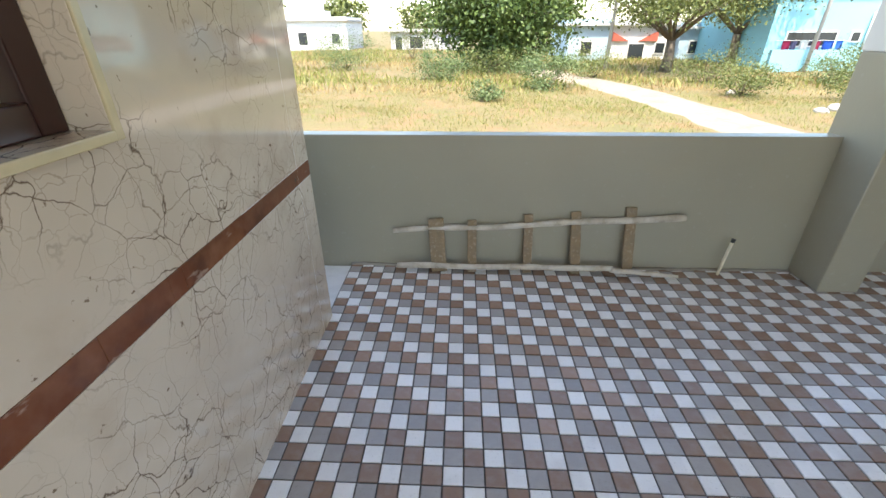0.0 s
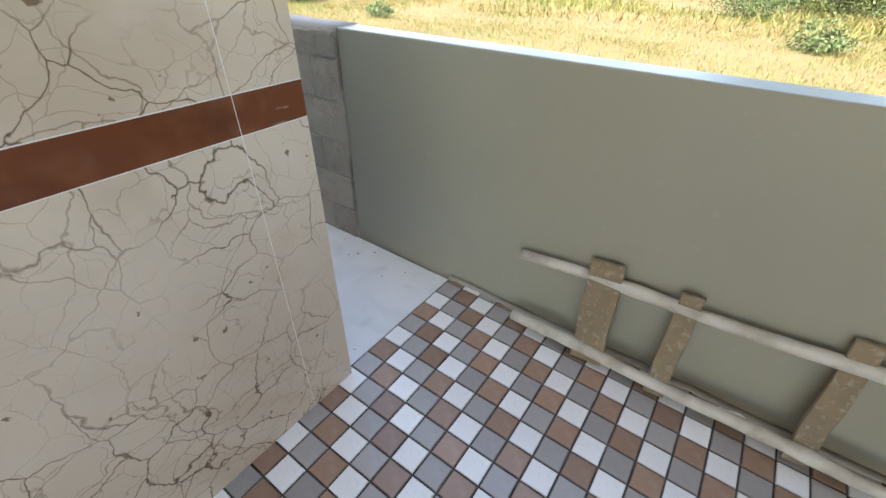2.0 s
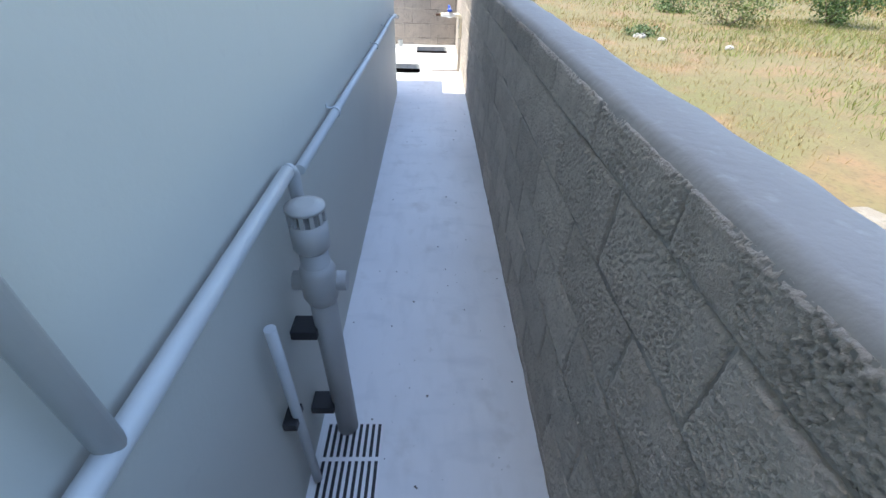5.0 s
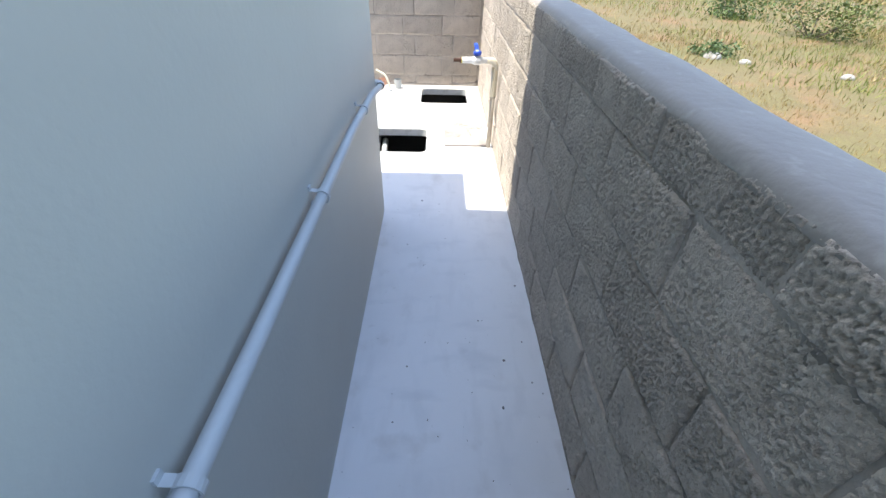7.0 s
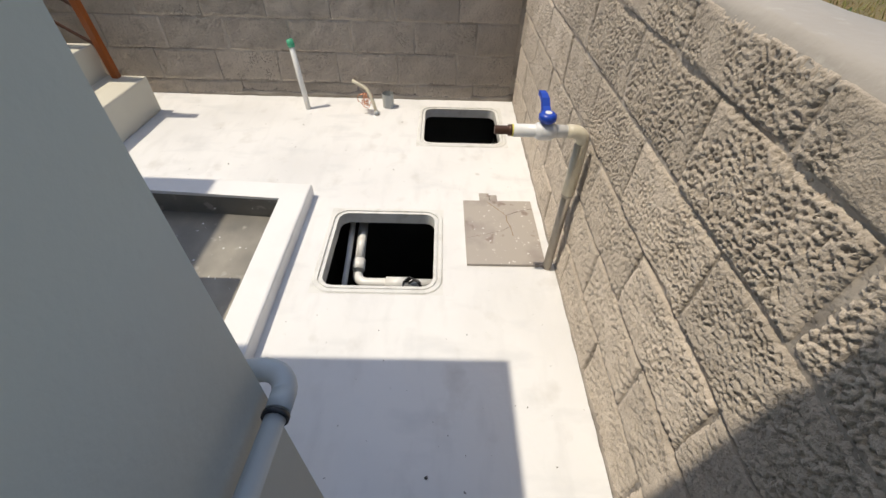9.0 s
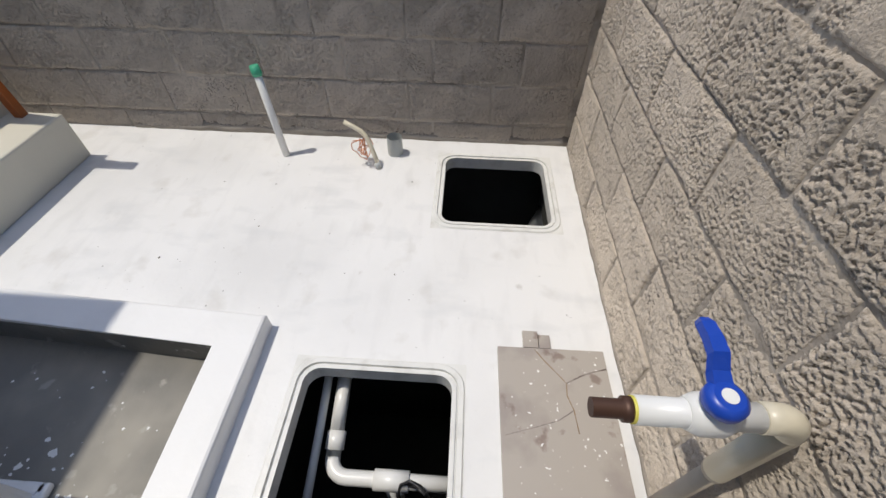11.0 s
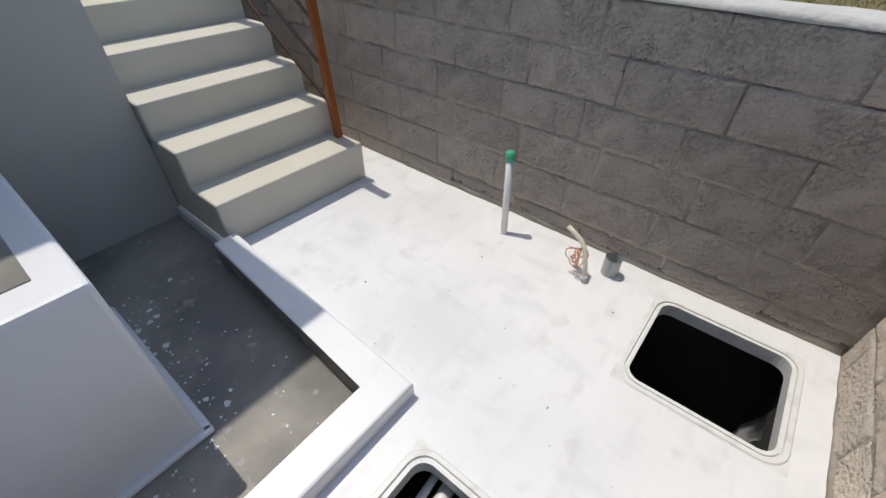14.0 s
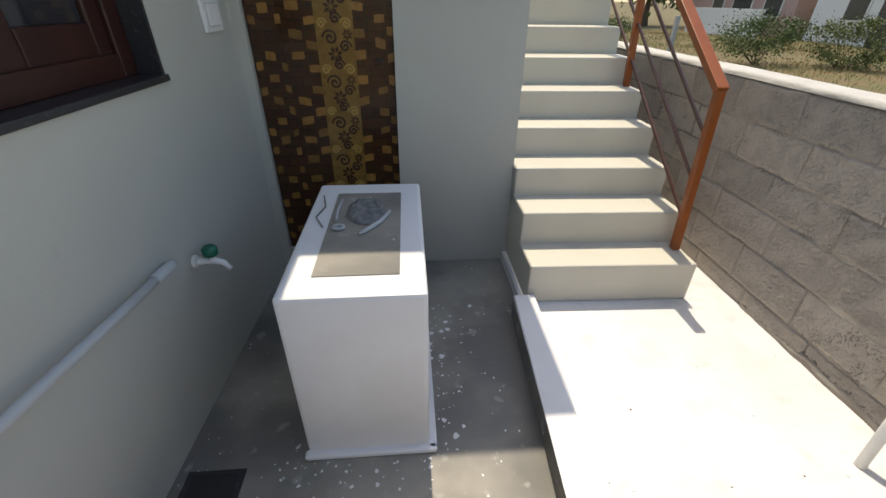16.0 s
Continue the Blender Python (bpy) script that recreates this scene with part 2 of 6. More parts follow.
def tube(points, radius, sides=14, bm=None, caps=True, radii=None):
    """A round bar along the points."""
    bm = bm or bmesh.new()
    pts = [Vector(p) for p in points]
    rings, side = [], None
    for i, p in enumerate(pts):
        d = (pts[min(i + 1, len(pts) - 1)] - pts[max(i - 1, 0)]).normalized()
        if side is None:
            side = d.cross(Vector((0.31, 0.17, 0.93))).normalized()
        side = (side - d * side.dot(d)).normalized()
        up = d.cross(side)
        r = radii[i] if radii else radius
        rings.append([bm.verts.new(p + (side * math.cos(2 * math.pi * k / sides) + up * math.sin(2 * math.pi * k / sides)) * r) for k in range(sides)])
    for a, b in zip(rings, rings[1:]):
        for k in range(sides):
            f = bm.faces.new((a[k], a[(k + 1) % sides], b[(k + 1) % sides], b[k]))
            f.smooth = True
    if caps:
        bm.faces.new(rings[0][::-1])
        bm.faces.new(rings[-1])
    return bm


def arc(centre, a, b, n=6):
    """Points of a quarter bend from centre+a to centre+b."""
    c, a, b = Vector(centre), Vector(a), Vector(b)
    return [c + a * math.cos(k / n * math.pi / 2) + b * math.sin(k / n * math.pi / 2) for k in range(n + 1)]


# ---- sizes of the place ----
FLOOR, SUNK = -0.02, -0.07
HOUSE_Y, WALL_Y, END_X = 1.93, 2.62, -8.92
MARBLE_X, HOUSE_X, ROOF = -0.61, -6.557, 3.0
DOOR_Y, STAIR_X0, STAIR_X1 = -0.03, -8.685, -7.89

# ---- structure ----
def rounded_rect(x0, x1, y0, y1, r, n=5):
    out = []
    for cx, cy, a0 in ((x1 - r, y1 - r, 0), (x0 + r, y1 - r, 90), (x0 + r, y0 + r, 180), (x1 - r, y0 + r, 270)):
        for k in range(n + 1):
            a = radians(a0 + 90 * k / n)
            out.append((cx + r * math.cos(a), cy + r * math.sin(a)))
    return out


HATCHES = ((-7.762, -7.296, 1.697, 2.16), (-8.80, -8.345, 2.04, 2.512))
# white floor of the passage and the yard, with the two pits and the sunken court cut out
bm = bmesh.new()
xs = sorted({END_X, -8.80, -8.345, -7.868, -7.762, -7.296, HOUSE_X, -0.643})
ys = sorted({-6.0, 1.572, 1.697, 1.93, 2.04, 2.16, 2.512, WALL_Y})
for x0, x1 in zip(xs, xs[1:]):
    for y0, y1 in zip(ys, ys[1:]):
        cx, cy = (x0 + x1) / 2, (y0 + y1) / 2
        pit = any(a < cx < b and c < cy < d for a, b, c, d in HATCHES)
        court = cx > -7.868 and cy < 1.572
        inside = cx > HOUSE_X and cy < 1.93
        if not (pit or court or inside):
            box(bm, x0, x1, y0, y1, FLOOR - 0.055, FLOOR)
bmesh.ops.remove_doubles(bm, verts=bm.verts, dist=1e-4)
tagged(obj("floor_passage", bm, WHITE_FLOOR), "white painted cement floor of the side passage and yard, dusty", "floor", kind="structure")
tagged(obj("floor_court", boxes((-7.866, HOUSE_X + 0.05, DOOR_Y - 0.1, 1.52, SUNK - 0.1, SUNK)), CEMENT), "sunken grey cement floor with white paint spots", "floor", kind="structure")
# kerb round the court
kerb = thing("kerb", "low white painted kerb round the sunken court", "kerb", (-7.79, 1.5, FLOOR), kind="structure")
bm = bmesh.new()
plan = [(-7.923, 0.47), (-7.868, 1.574), (HOUSE_X + 0.01, 1.574), (HOUSE_X + 0.01, 1.467), (-7.764, 1.467), (-7.821, 0.47)]
lo, hi = ([bm.verts.new((x, y, z)) for x, y in plan] for z in (SUNK - 0.05, 0.045))
bm.faces.new(lo)
top = bm.faces.new(hi[::-1])
for k in range(6):
    bm.faces.new((lo[k], lo[(k + 1) % 6], hi[(k + 1) % 6], hi[k]))
bmesh.ops.bevel(bm, geom=list(top.edges), offset=0.009, segments=2, affect="EDGES", profile=0.5)
part("kerb_body", bm, WHITE_PAINT, kerb)
bm = boxes((-7.765, -7.7625, 0.475, 1.466, SUNK, 0.026))
for v in bm.verts:
    v.co.x -= 0.057 * (1.467 - v.co.y) / 0.997
part("raw_side", bm, CEMENT, kerb, "bare cement inner face")

# house walls
ALLEY_T = 0.2
PW0, PW1, PWZ0, PWZ1 = -4.50, -3.55, 1.20, 2.25
tagged(obj("wall_passage", boxes((HOUSE_X, PW0, HOUSE_Y - ALLEY_T, HOUSE_Y, -0.2, ROOF), (PW1, MARBLE_X - 0.02, HOUSE_Y - ALLEY_T, HOUSE_Y, -0.2, ROOF), (PW0, PW1, HOUSE_Y - ALLEY_T, HOUSE_Y, -0.2, PWZ0), (PW0, PW1, HOUSE_Y - ALLEY_T, HOUSE_Y, PWZ1, ROOF)), PAINT), "pale grey-green painted house wall along the passage", "wall", kind="structure")
WIN_Y0, WIN_Y1, WIN_Z0, WIN_Z1 = 0.57, 1.50, 1.01, 2.05
tagged(obj("wall_court", boxes((HOUSE_X, HOUSE_X + 0.2, DOOR_Y, WIN_Y0, -0.2, ROOF), (HOUSE_X, HOUSE_X + 0.2, WIN_Y1, HOUSE_Y - ALLEY_T, -0.2, ROOF), (HOUSE_X, HOUSE_X + 0.2, WIN_Y0, WIN_Y1, -0.2, WIN_Z0), (HOUSE_X, HOUSE_X + 0.2, WIN_Y0, WIN_Y1, WIN_Z1, ROOF)), PAINT), "pale painted wall beside the sunken court", "wall", kind="structure")
D0, D1, D_TOP = -7.30, -6.675, 2.05
tagged(obj("wall_door", boxes((STAIR_X1, D0, DOOR_Y - 0.2, DOOR_Y, -0.2, ROOF), (D1, HOUSE_X, DOOR_Y - 0.2, DOOR_Y, -0.2, ROOF), (D0, D1, DOOR_Y - 0.2, DOOR_Y, D_TOP, ROOF), (D0, D1, DOOR_Y - 0.2, DOOR_Y - 0.02, -0.2, 0.03)), PAINT), "pale painted wall around the patterned back door", "wall", kind="structure")
tagged(obj("wall_stair", boxes((STAIR_X1, STAIR_X1 + 0.2, -6.0, DOOR_Y - 0.2, -0.2, ROOF)), PAINT), "pale painted house wall beside the stairs", "wall", kind="structure")
tagged(obj("roof_slab", boxes((STAIR_X1, MARBLE_X - 0.02, -6.0, DOOR_Y, ROOF, 3.09), (HOUSE_X, MARBLE_X - 0.02, DOOR_Y, HOUSE_Y + 0.07, ROOF, 3.09)), CEILING), "flat concrete roof slab of the house", "roof", kind="structure")
tagged(obj("sunshade", boxes((-7.015, HOUSE_X, 0.1, 1.53, 2.15, 2.22)), PAINT), "concrete sunshade slab over the court window", "sunshade", kind="structure")

# porch
MW0, MW1, MWZ0, MWZ1 = -0.75, 0.755, 1.412, 2.45
tagged(obj("wall_porch", boxes((MARBLE_X - 0.22, MARBLE_X - 0.02, MW1, HOUSE_Y + 0.022, -0.2, ROOF), (MARBLE_X - 0.22, MARBLE_X - 0.02, -3.2, MW0, -0.2, ROOF), (MARBLE_X - 0.22, MARBLE_X - 0.02, MW0, MW1, -0.2, MWZ0), (MARBLE_X - 0.22, MARBLE_X - 0.02, MW0, MW1, MWZ1, ROOF)), PAINT), "house wall behind the porch's marble cladding", "wall", kind="structure")
tagged(obj("ceiling", boxes((MARBLE_X - 0.02, 4.4, -3.2, 2.80, ROOF, 3.12)), CEILING), "white painted porch ceiling", "ceiling", kind="structure")
tagged(obj("floor_porch_bed", boxes((-0.641, 5.2, -3.2, WALL_Y, -0.16, -0.006)), GROUT), "dark grout bed under the porch tiles", "floor", kind="structure")
bm = boxes((-1.255, 5.2, WALL_Y, 2.755, -0.9, 1.0), bevel=0.006)
for v in bm.verts:
    if v.co.z > 0.9 and v.co.y < 2.7:
        v.co.y += 0.02
tagged(obj("parapet", bm, PLASTER), "grey-green plastered and painted porch parapet", "wall", kind="structure")
# unseen wall, added to block light from the east and darken the porch
tagged(obj("wall_east", boxes((4.25, 4.4, -3.2, WALL_Y, -0.2, ROOF)), PLASTER), "plain wall added out of view to keep light out of the porch", "wall", kind="structure")
col = thing("porch_column", "painted concrete porch column with a white upper part", "column", (2.82, 2.5, 0), kind="structure")
for nm, rows, m in (("shaft", ((2.685, 2.96, 2.335, 2.78, 0.0, 1.50),), PLASTER), ("upper_shaft", ((2.681, 2.964, 2.331, 2.784, 1.50, ROOF),), CEILING)):
    part(nm, boxes(*rows, bevel=0.008), m, col)


# ---- stairs ----
NOSES = [(0.48 - 0.213 * k, 0.184 if k == 0 else 0.204 + 0.149 * k) for k in range(17)]
stairs = thing("staircase", "cream painted concrete outdoor stairs climbing beside the house", "stairs", (-8.26, 0.46, FLOOR))
for k, (y, z) in enumerate(NOSES):
    bm = bmesh.new()
    low = FLOOR if k == 0 else z - 0.19
    box(bm, STAIR_X0 + random.uniform(-0.004, 0.004), STAIR_X1 - 0.002, y - 0.42, y, low if k < 6 else z - 0.35, z, bevel=0.009)
    for v in bm.verts:
        v.co.y -= 0.035 * (v.co.x - STAIR_X0) + 0.002
    part("step", bm, STEP_PAINT, stairs)
bm = bmesh.new()
prof = [(0.44, FLOOR), (0.44, 0.12)] + [p for y, z in NOSES[1:9] for p in ((y - 0.012, z - 0.17), (y - 0.012, z - 0.02))] + [(NOSES[8][0] - 0.1, FLOOR)]
va = [bm.verts.new((STAIR_X0 + 0.012, y, z)) for y, z in prof]
vb = [bm.verts.new((STAIR_X1 - 0.0035, y, z)) for y, z in prof]
bm.faces.new(va)
bm.faces.new(vb[::-1])
for k in range(len(prof)):
    bm.faces.new((va[k], vb[k], vb[(k + 1) % len(prof)], va[(k + 1) % len(prof)]))
for v in bm.verts:
    v.co.y -= 0.035 * (v.co.x - STAIR_X0) + 0.012
    if v.co.z > 0:
        v.co.z -= 0.012
part("core", bm, STEP_PAINT, stairs)

# railing
rail = thing("stair_railing", "orange-brown painted steel stair railing", "railing", (-8.65, 0.33, 0.18))
SLOPE = 0.152 / 0.213
def rail_bar(name, y0, z0, y1, z1, w, h):
    d = Vector((0, y1 - y0, z1 - z0))
    m = Matrix.Translation((-8.65, (y0 + y1) / 2, (z0 + z1) / 2)) @ Matrix.Rotation(math.atan2(z1 - z0, y1 - y0), 4, "X")
    bm = boxes((-w / 2, w / 2, -d.length / 2, d.length / 2, -h / 2, h / 2), bevel=0.003)
    bm.transform(m)
    part(name, bm, RAIL_THIN if name == "bar" else RAIL, rail)
rail_bar("post", 0.33, 0.175, 0.33, 0.93, 0.036, 0.036)
for y0 in (-0.522, -1.374, -2.226):
    zb = NOSES[int((0.48 - y0) / 0.213)][1]
    rail_bar("post", y0, zb - 0.005, y0, 0.93 + SLOPE * (0.33 - y0), 0.034, 0.034)
rail_bar("handrail", 0.34, 0.93, -3.0, 0.93 + SLOPE * 3.34, 0.052, 0.034)
for drop in (0.20, 0.40, 0.585):
    rail_bar("bar", 0.33, 0.93 - drop, -3.0, 0.93 - drop + SLOPE * 3.33, 0.014, 0.014)

for ob in rail.children:
    for v in ob.data.vertices:
        v.co.x += 0.035 * (v.co.z - 0.18 - SLOPE * (0.33 - v.co.y)) / 0.75

# ---- plinth block in the court ----
stand = thing("masonry_stand", "white painted masonry stand with raw cement on top", "stand", (-7.18, 0.77, SUNK))
bm = boxes((-7.39, -6.988, 0.375, 1.145, SUNK, 0.577), bevel=0.012)
part("body", bm, WHITE_PAINT, stand)
bm = bmesh.new()
for x0, x1, y0, y1 in ((-7.415, -6.98, 1.14, 1.17), (-7.415, -7.385, 0.40, 1.165)):
    box(bm, x0, x1, y0, y1, SUNK, SUNK + 0.022, bevel=0.008)
part("skirt", bm, WHITE_PAINT, stand, "white paint skirt smeared on the floor")

# ---- back door ----
door = thing("door_1", "brown back door with a printed woven and floral pattern", "door", (-6.93, DOOR_Y, 0.03), kind="structure")

# ---- window of the court ----
win = thing("window_1", "dark red wooden window with a black granite sill", "window", (HOUSE_X, 1.0, WIN_Z0), kind="structure")
def wpart(name, bm, m, label=""):
    part(name, bm, m, win, label)
wpart("window_sill", boxes((HOUSE_X - 0.012, HOUSE_X + 0.12, WIN_Y0, WIN_Y1, WIN_Z0, WIN_Z0 + 0.02), bevel=0.003), DARK_GRANITE, "black granite sill")
wpart("reveal", boxes((HOUSE_X + 0.002, HOUSE_X + 0.12, WIN_Y0, WIN_Y0 + 0.012, WIN_Z0 + 0.02, WIN_Z1)), DARK_GRANITE)
wpart("window_frame", boxes((HOUSE_X + 0.07, HOUSE_X + 0.13, WIN_Y0 + 0.012, WIN_Y0 + 0.075, WIN_Z0 + 0.02, WIN_Z1), (HOUSE_X + 0.07, HOUSE_X + 0.13, WIN_Y1 - 0.065, WIN_Y1, WIN_Z0 + 0.02, WIN_Z1), (HOUSE_X + 0.07, HOUSE_X + 0.13, WIN_Y0 + 0.075, WIN_Y1 - 0.065, WIN_Z0 + 0.02, WIN_Z0 + 0.085), bevel=0.004), DARK_WOOD)
wpart("sash", boxes((HOUSE_X + 0.085, HOUSE_X + 0.12, 0.61, 0.70, 1.085, 2.0), (HOUSE_X + 0.085, HOUSE_X + 0.12, 0.94, 1.03, 1.085, 2.0), (HOUSE_X + 0.085, HOUSE_X + 0.12, 0.70, 0.94, 1.085, 1.175), bevel=0.005), DARK_WOOD)
wpart("sash", boxes((HOUSE_X + 0.085, HOUSE_X + 0.12, 1.035, 1.125, 1.085, 2.0), (HOUSE_X + 0.085, HOUSE_X + 0.12, 1.35, 1.435, 1.085, 2.0), (HOUSE_X + 0.085, HOUSE_X + 0.12, 1.125, 1.35, 1.085, 1.175), bevel=0.005), DARK_WOOD)
wpart("pane", boxes((HOUSE_X + 0.10, HOUSE_X + 0.106, 0.695, 0.945, 1.17, 2.0)), GLASS, "dark glass pane")
wpart("pane", boxes((HOUSE_X + 0.10, HOUSE_X + 0.106, 1.12, 1.355, 1.17, 2.0)), GLASS, "dark glass pane")


# ---- window of the passage ----
pwin = thing("window_3", "dark red wooden window with a grey granite sill in the passage wall", "window", ((PW0 + PW1) / 2, HOUSE_Y, PWZ0), kind="structure")
part("window_sill", boxes((PW0 - 0.012, PW1 + 0.012, HOUSE_Y + 0.0005, HOUSE_Y + 0.03, PWZ0 - 0.001, PWZ0 + 0.024), (PW0, PW1, HOUSE_Y - 0.15, HOUSE_Y + 0.0005, PWZ0, PWZ0 + 0.024)), DARK_GRANITE, pwin, "dark granite sill")
part("window_frame", boxes((PW0, PW0 + 0.065, HOUSE_Y - 0.09, HOUSE_Y - 0.02, PWZ0 + 0.024, PWZ1), (PW1 - 0.065, PW1, HOUSE_Y - 0.09, HOUSE_Y - 0.02, PWZ0 + 0.024, PWZ1), (PW0 + 0.065, PW1 - 0.065, HOUSE_Y - 0.09, HOUSE_Y - 0.02, PWZ0 + 0.024, PWZ0 + 0.09), (PW0 + 0.065, PW1 - 0.065, HOUSE_Y - 0.09, HOUSE_Y - 0.02, PWZ1 - 0.065, PWZ1), bevel=0.004), DARK_WOOD, pwin)
for a, b in ((PW0 + 0.068, -4.028), (-4.022, PW1 - 0.068)):
    part("sash", boxes((a, a + 0.08, HOUSE_Y - 0.07, HOUSE_Y - 0.03, PWZ0 + 0.093, PWZ1 - 0.068), (b - 0.08, b, HOUSE_Y - 0.07, HOUSE_Y - 0.03, PWZ0 + 0.093, PWZ1 - 0.068), (a + 0.08, b - 0.08, HOUSE_Y - 0.07, HOUSE_Y - 0.03, PWZ0 + 0.093, PWZ0 + 0.18), (a + 0.08, b - 0.08, HOUSE_Y - 0.07, HOUSE_Y - 0.03, PWZ1 - 0.15, PWZ1 - 0.068), bevel=0.005), DARK_WOOD, pwin)
    part("pane", boxes((a + 0.075, b - 0.075, HOUSE_Y - 0.053, HOUSE_Y - 0.048, PWZ0 + 0.175, PWZ1 - 0.145)), GLASS, pwin, "dark glass pane")


# ---- outdoors ----
GROUND_Z = -0.25
GROUND = mat("dry_ground", (0.165, 0.132, 0.056), 0.95, tones=((0.35, 6, 0.42, 0.62, (0.125, 0.12, 0.04), 0.8), (1.3, 8, 0.5, 0.66, (0.22, 0.13, 0.065), 0.8), (4, 8, 0.48, 0.66, (0.13, 0.10, 0.045), 0.6), (25, 6, 0.5, 0.66, (0.11, 0.08, 0.04), 0.6)), bump=(("noise", 14, 0.35, 0.02), ("noise", 60, 0.5, 0.01)))
TRACK = mat("sandy_track", (0.25, 0.215, 0.165), 0.95, tones=((1.5, 6, 0.45, 0.68, (0.19, 0.15, 0.10), 0.7), (9, 5, 0.5, 0.7, (0.32, 0.285, 0.24), 0.6), (16, 6, 0.55, 0.66, (0.2, 0.17, 0.12), 0.7), (40, 3, 0.6, 0.7, (0.3, 0.26, 0.2), 0.6)), bump=(("noise", 18, 0.7, 0.03), ("noise", 50, 0.8, 0.012)))


def bumpy(x, y):
    if -8.95 < x < -0.75 and -5.95 < y < 2.65:
        return -2.4
    near = min(1.0, max(0.0, (y - 2.8) / 3.0)) if y > 0 else min(1.0, max(0.0, (-9.3 - x) / 3.0))
    return GROUND_Z + near * (0.10 * noise.noise((x * 0.25, y * 0.25, 1.3)) + 0.03 * noise.noise((x * 1.1, y * 1.1, 4.0)))


bm = bmesh.new()
gx = sorted([-400, -150, -80, -55, -9.02, -8.92, -0.8, -0.7] + [-40 + 1.0 * k for k in range(81)] + [55, 80, 150, 400])
gy = sorted([-400, -150, -80, -55, -5.9, 2.62, 2.72] + [-40 + 1.0 * k for k in range(91)] + [65, 90, 150, 400])
grid = [[bm.verts.new((x, y, bumpy(x, y))) for y in gy] for x in gx]
for i in range(len(gx) - 1):
    for j in range(len(gy) - 1):
        bm.faces.new((grid[i][j], grid[i + 1][j], grid[i + 1][j + 1], grid[i][j + 1]))
tagged(obj("ground", bm, GROUND, True), "dry sandy ground with sparse yellow and green grass", "ground", kind="structure")


def strip(name, pts, label):
    """A track laid just above the ground along (x, y, half width)."""
    bm = bmesh.new()
    dense = []
    for (a, b) in zip(pts, pts[1:]):
        n = max(2, int(math.hypot(b[0] - a[0], b[1] - a[1]) / 0.5))
        dense += [tuple(a[q] + (b[q] - a[q]) * k / n for q in range(3)) for k in range(n)]
    rows = []
    for k, (x, y, w) in enumerate(dense):
        x2, y2, _ = dense[min(k + 1, len(dense) - 1)]
        x1, y1, _ = dense[max(k - 1, 0)]
        d = Vector((x2 - x1, y2 - y1)).normalized()
        row = []
        for q in range(9):
            off = (q / 4 - 1) * (w + 0.3 * noise.noise((x * 0.8, y * 0.8, q > 4)))
            px, py = x - d.y * off, y + d.x * off
            row.append(bm.verts.new((px, py, bumpy(px, py) + 0.035 - 0.07 * abs(q / 4 - 1) ** 4)))
        rows.append(row)
    for a, b in zip(rows, rows[1:]):
        for q in range(8):
            bm.faces.new((a[q], a[q + 1], b[q + 1], b[q]))
    return tagged(obj(name, bm, TRACK, True), label, "track", kind="structure")


strip("road", [(-4.6, 4.6, 0.9), (-2.5, 5.0, 1.3), (1.0, 5.6, 1.3), (4.5, 6.3, 1.2), (6.4, 8.0, 1.2), (6.4, 11.0, 1.0), (5.4, 16.0, 1.0), (3.6, 22.0, 1.1), (1.5, 30.0, 1.3)], "pale sandy footpath across the dry field")

# ---- block walls ----
tagged(obj("wall_north", boxes((END_X - 0.15, -1.25, WALL_Y + 0.007, 2.765, -0.9, 0.985)), MORTAR), "unplastered concrete block boundary wall", "wall", kind="structure")
tagged(obj("wall_west", boxes((END_X - 0.15, END_X - 0.007, -7.0, WALL_Y + 0.007, -0.9, 0.93)), MORTAR), "unplastered concrete block wall at the end of the yard", "wall", kind="structure")
wall_n, wall_w = bpy.data.objects["wall_north"], bpy.data.objects["wall_west"]


def coping(name, x0, x1, y0, y1, z, along, skirt=-0.030, thick=1.0):
    """Rounded mortar cap along the top of a wall, uneven."""
    bm = bmesh.new()
    length = (x1 - x0) if along == "x" else (y1 - y0)
    n = int(length / 0.08)
    prof = [(-0.488, skirt), (-0.492, -0.022), (-0.465, -0.008), (-0.41, 0.004), (-0.32, 0.010), (0.0, 0.012), (0.32, 0.010), (0.41, 0.004), (0.465, -0.008), (0.492, -0.022), (0.488, skirt)]
    prof = [(u, h * thick) for u, h in prof]
    rows = []
    for k in range(n + 1):
        s = k / n
        row = []
        for q, (u, h) in enumerate(prof):
            wob = 0.005 * noise.noise((s * length * 3, q * 1.7, z)) + 0.004 * noise.noise((s * length * 11, q * 2.1, 7))
            if along == "x":
                row.append(bm.verts.new((x0 + s * length, (y0 + y1) / 2 + u * (y1 - y0) + wob, z + h + wob)))
            else:
                row.append(bm.verts.new(((x0 + x1) / 2 + u * (x1 - x0) + wob, y0 + s * length, z + h + wob)))
        rows.append(row)
    for a, b in zip(rows, rows[1:]):
        for q in range(len(prof) - 1):
            bm.faces.new((a[q], a[q + 1], b[q + 1], b[q]))
    bm.faces.new(rows[0])
    bm.faces.new(rows[-1][::-1])
    return bm


part("coping", coping("coping", END_X - 0.15, -1.257, WALL_Y + 0.002, 2.775, 0.998, "x"), COPING, wall_n, "rounded mortar coping", True)
part("coping", coping("coping", END_X - 0.152, END_X + 0.004, -7.0, WALL_Y - 0.01, 0.955, "y", -0.030, 0.6), COPING_PALE, wall_w, "rounded mortar coping", True)


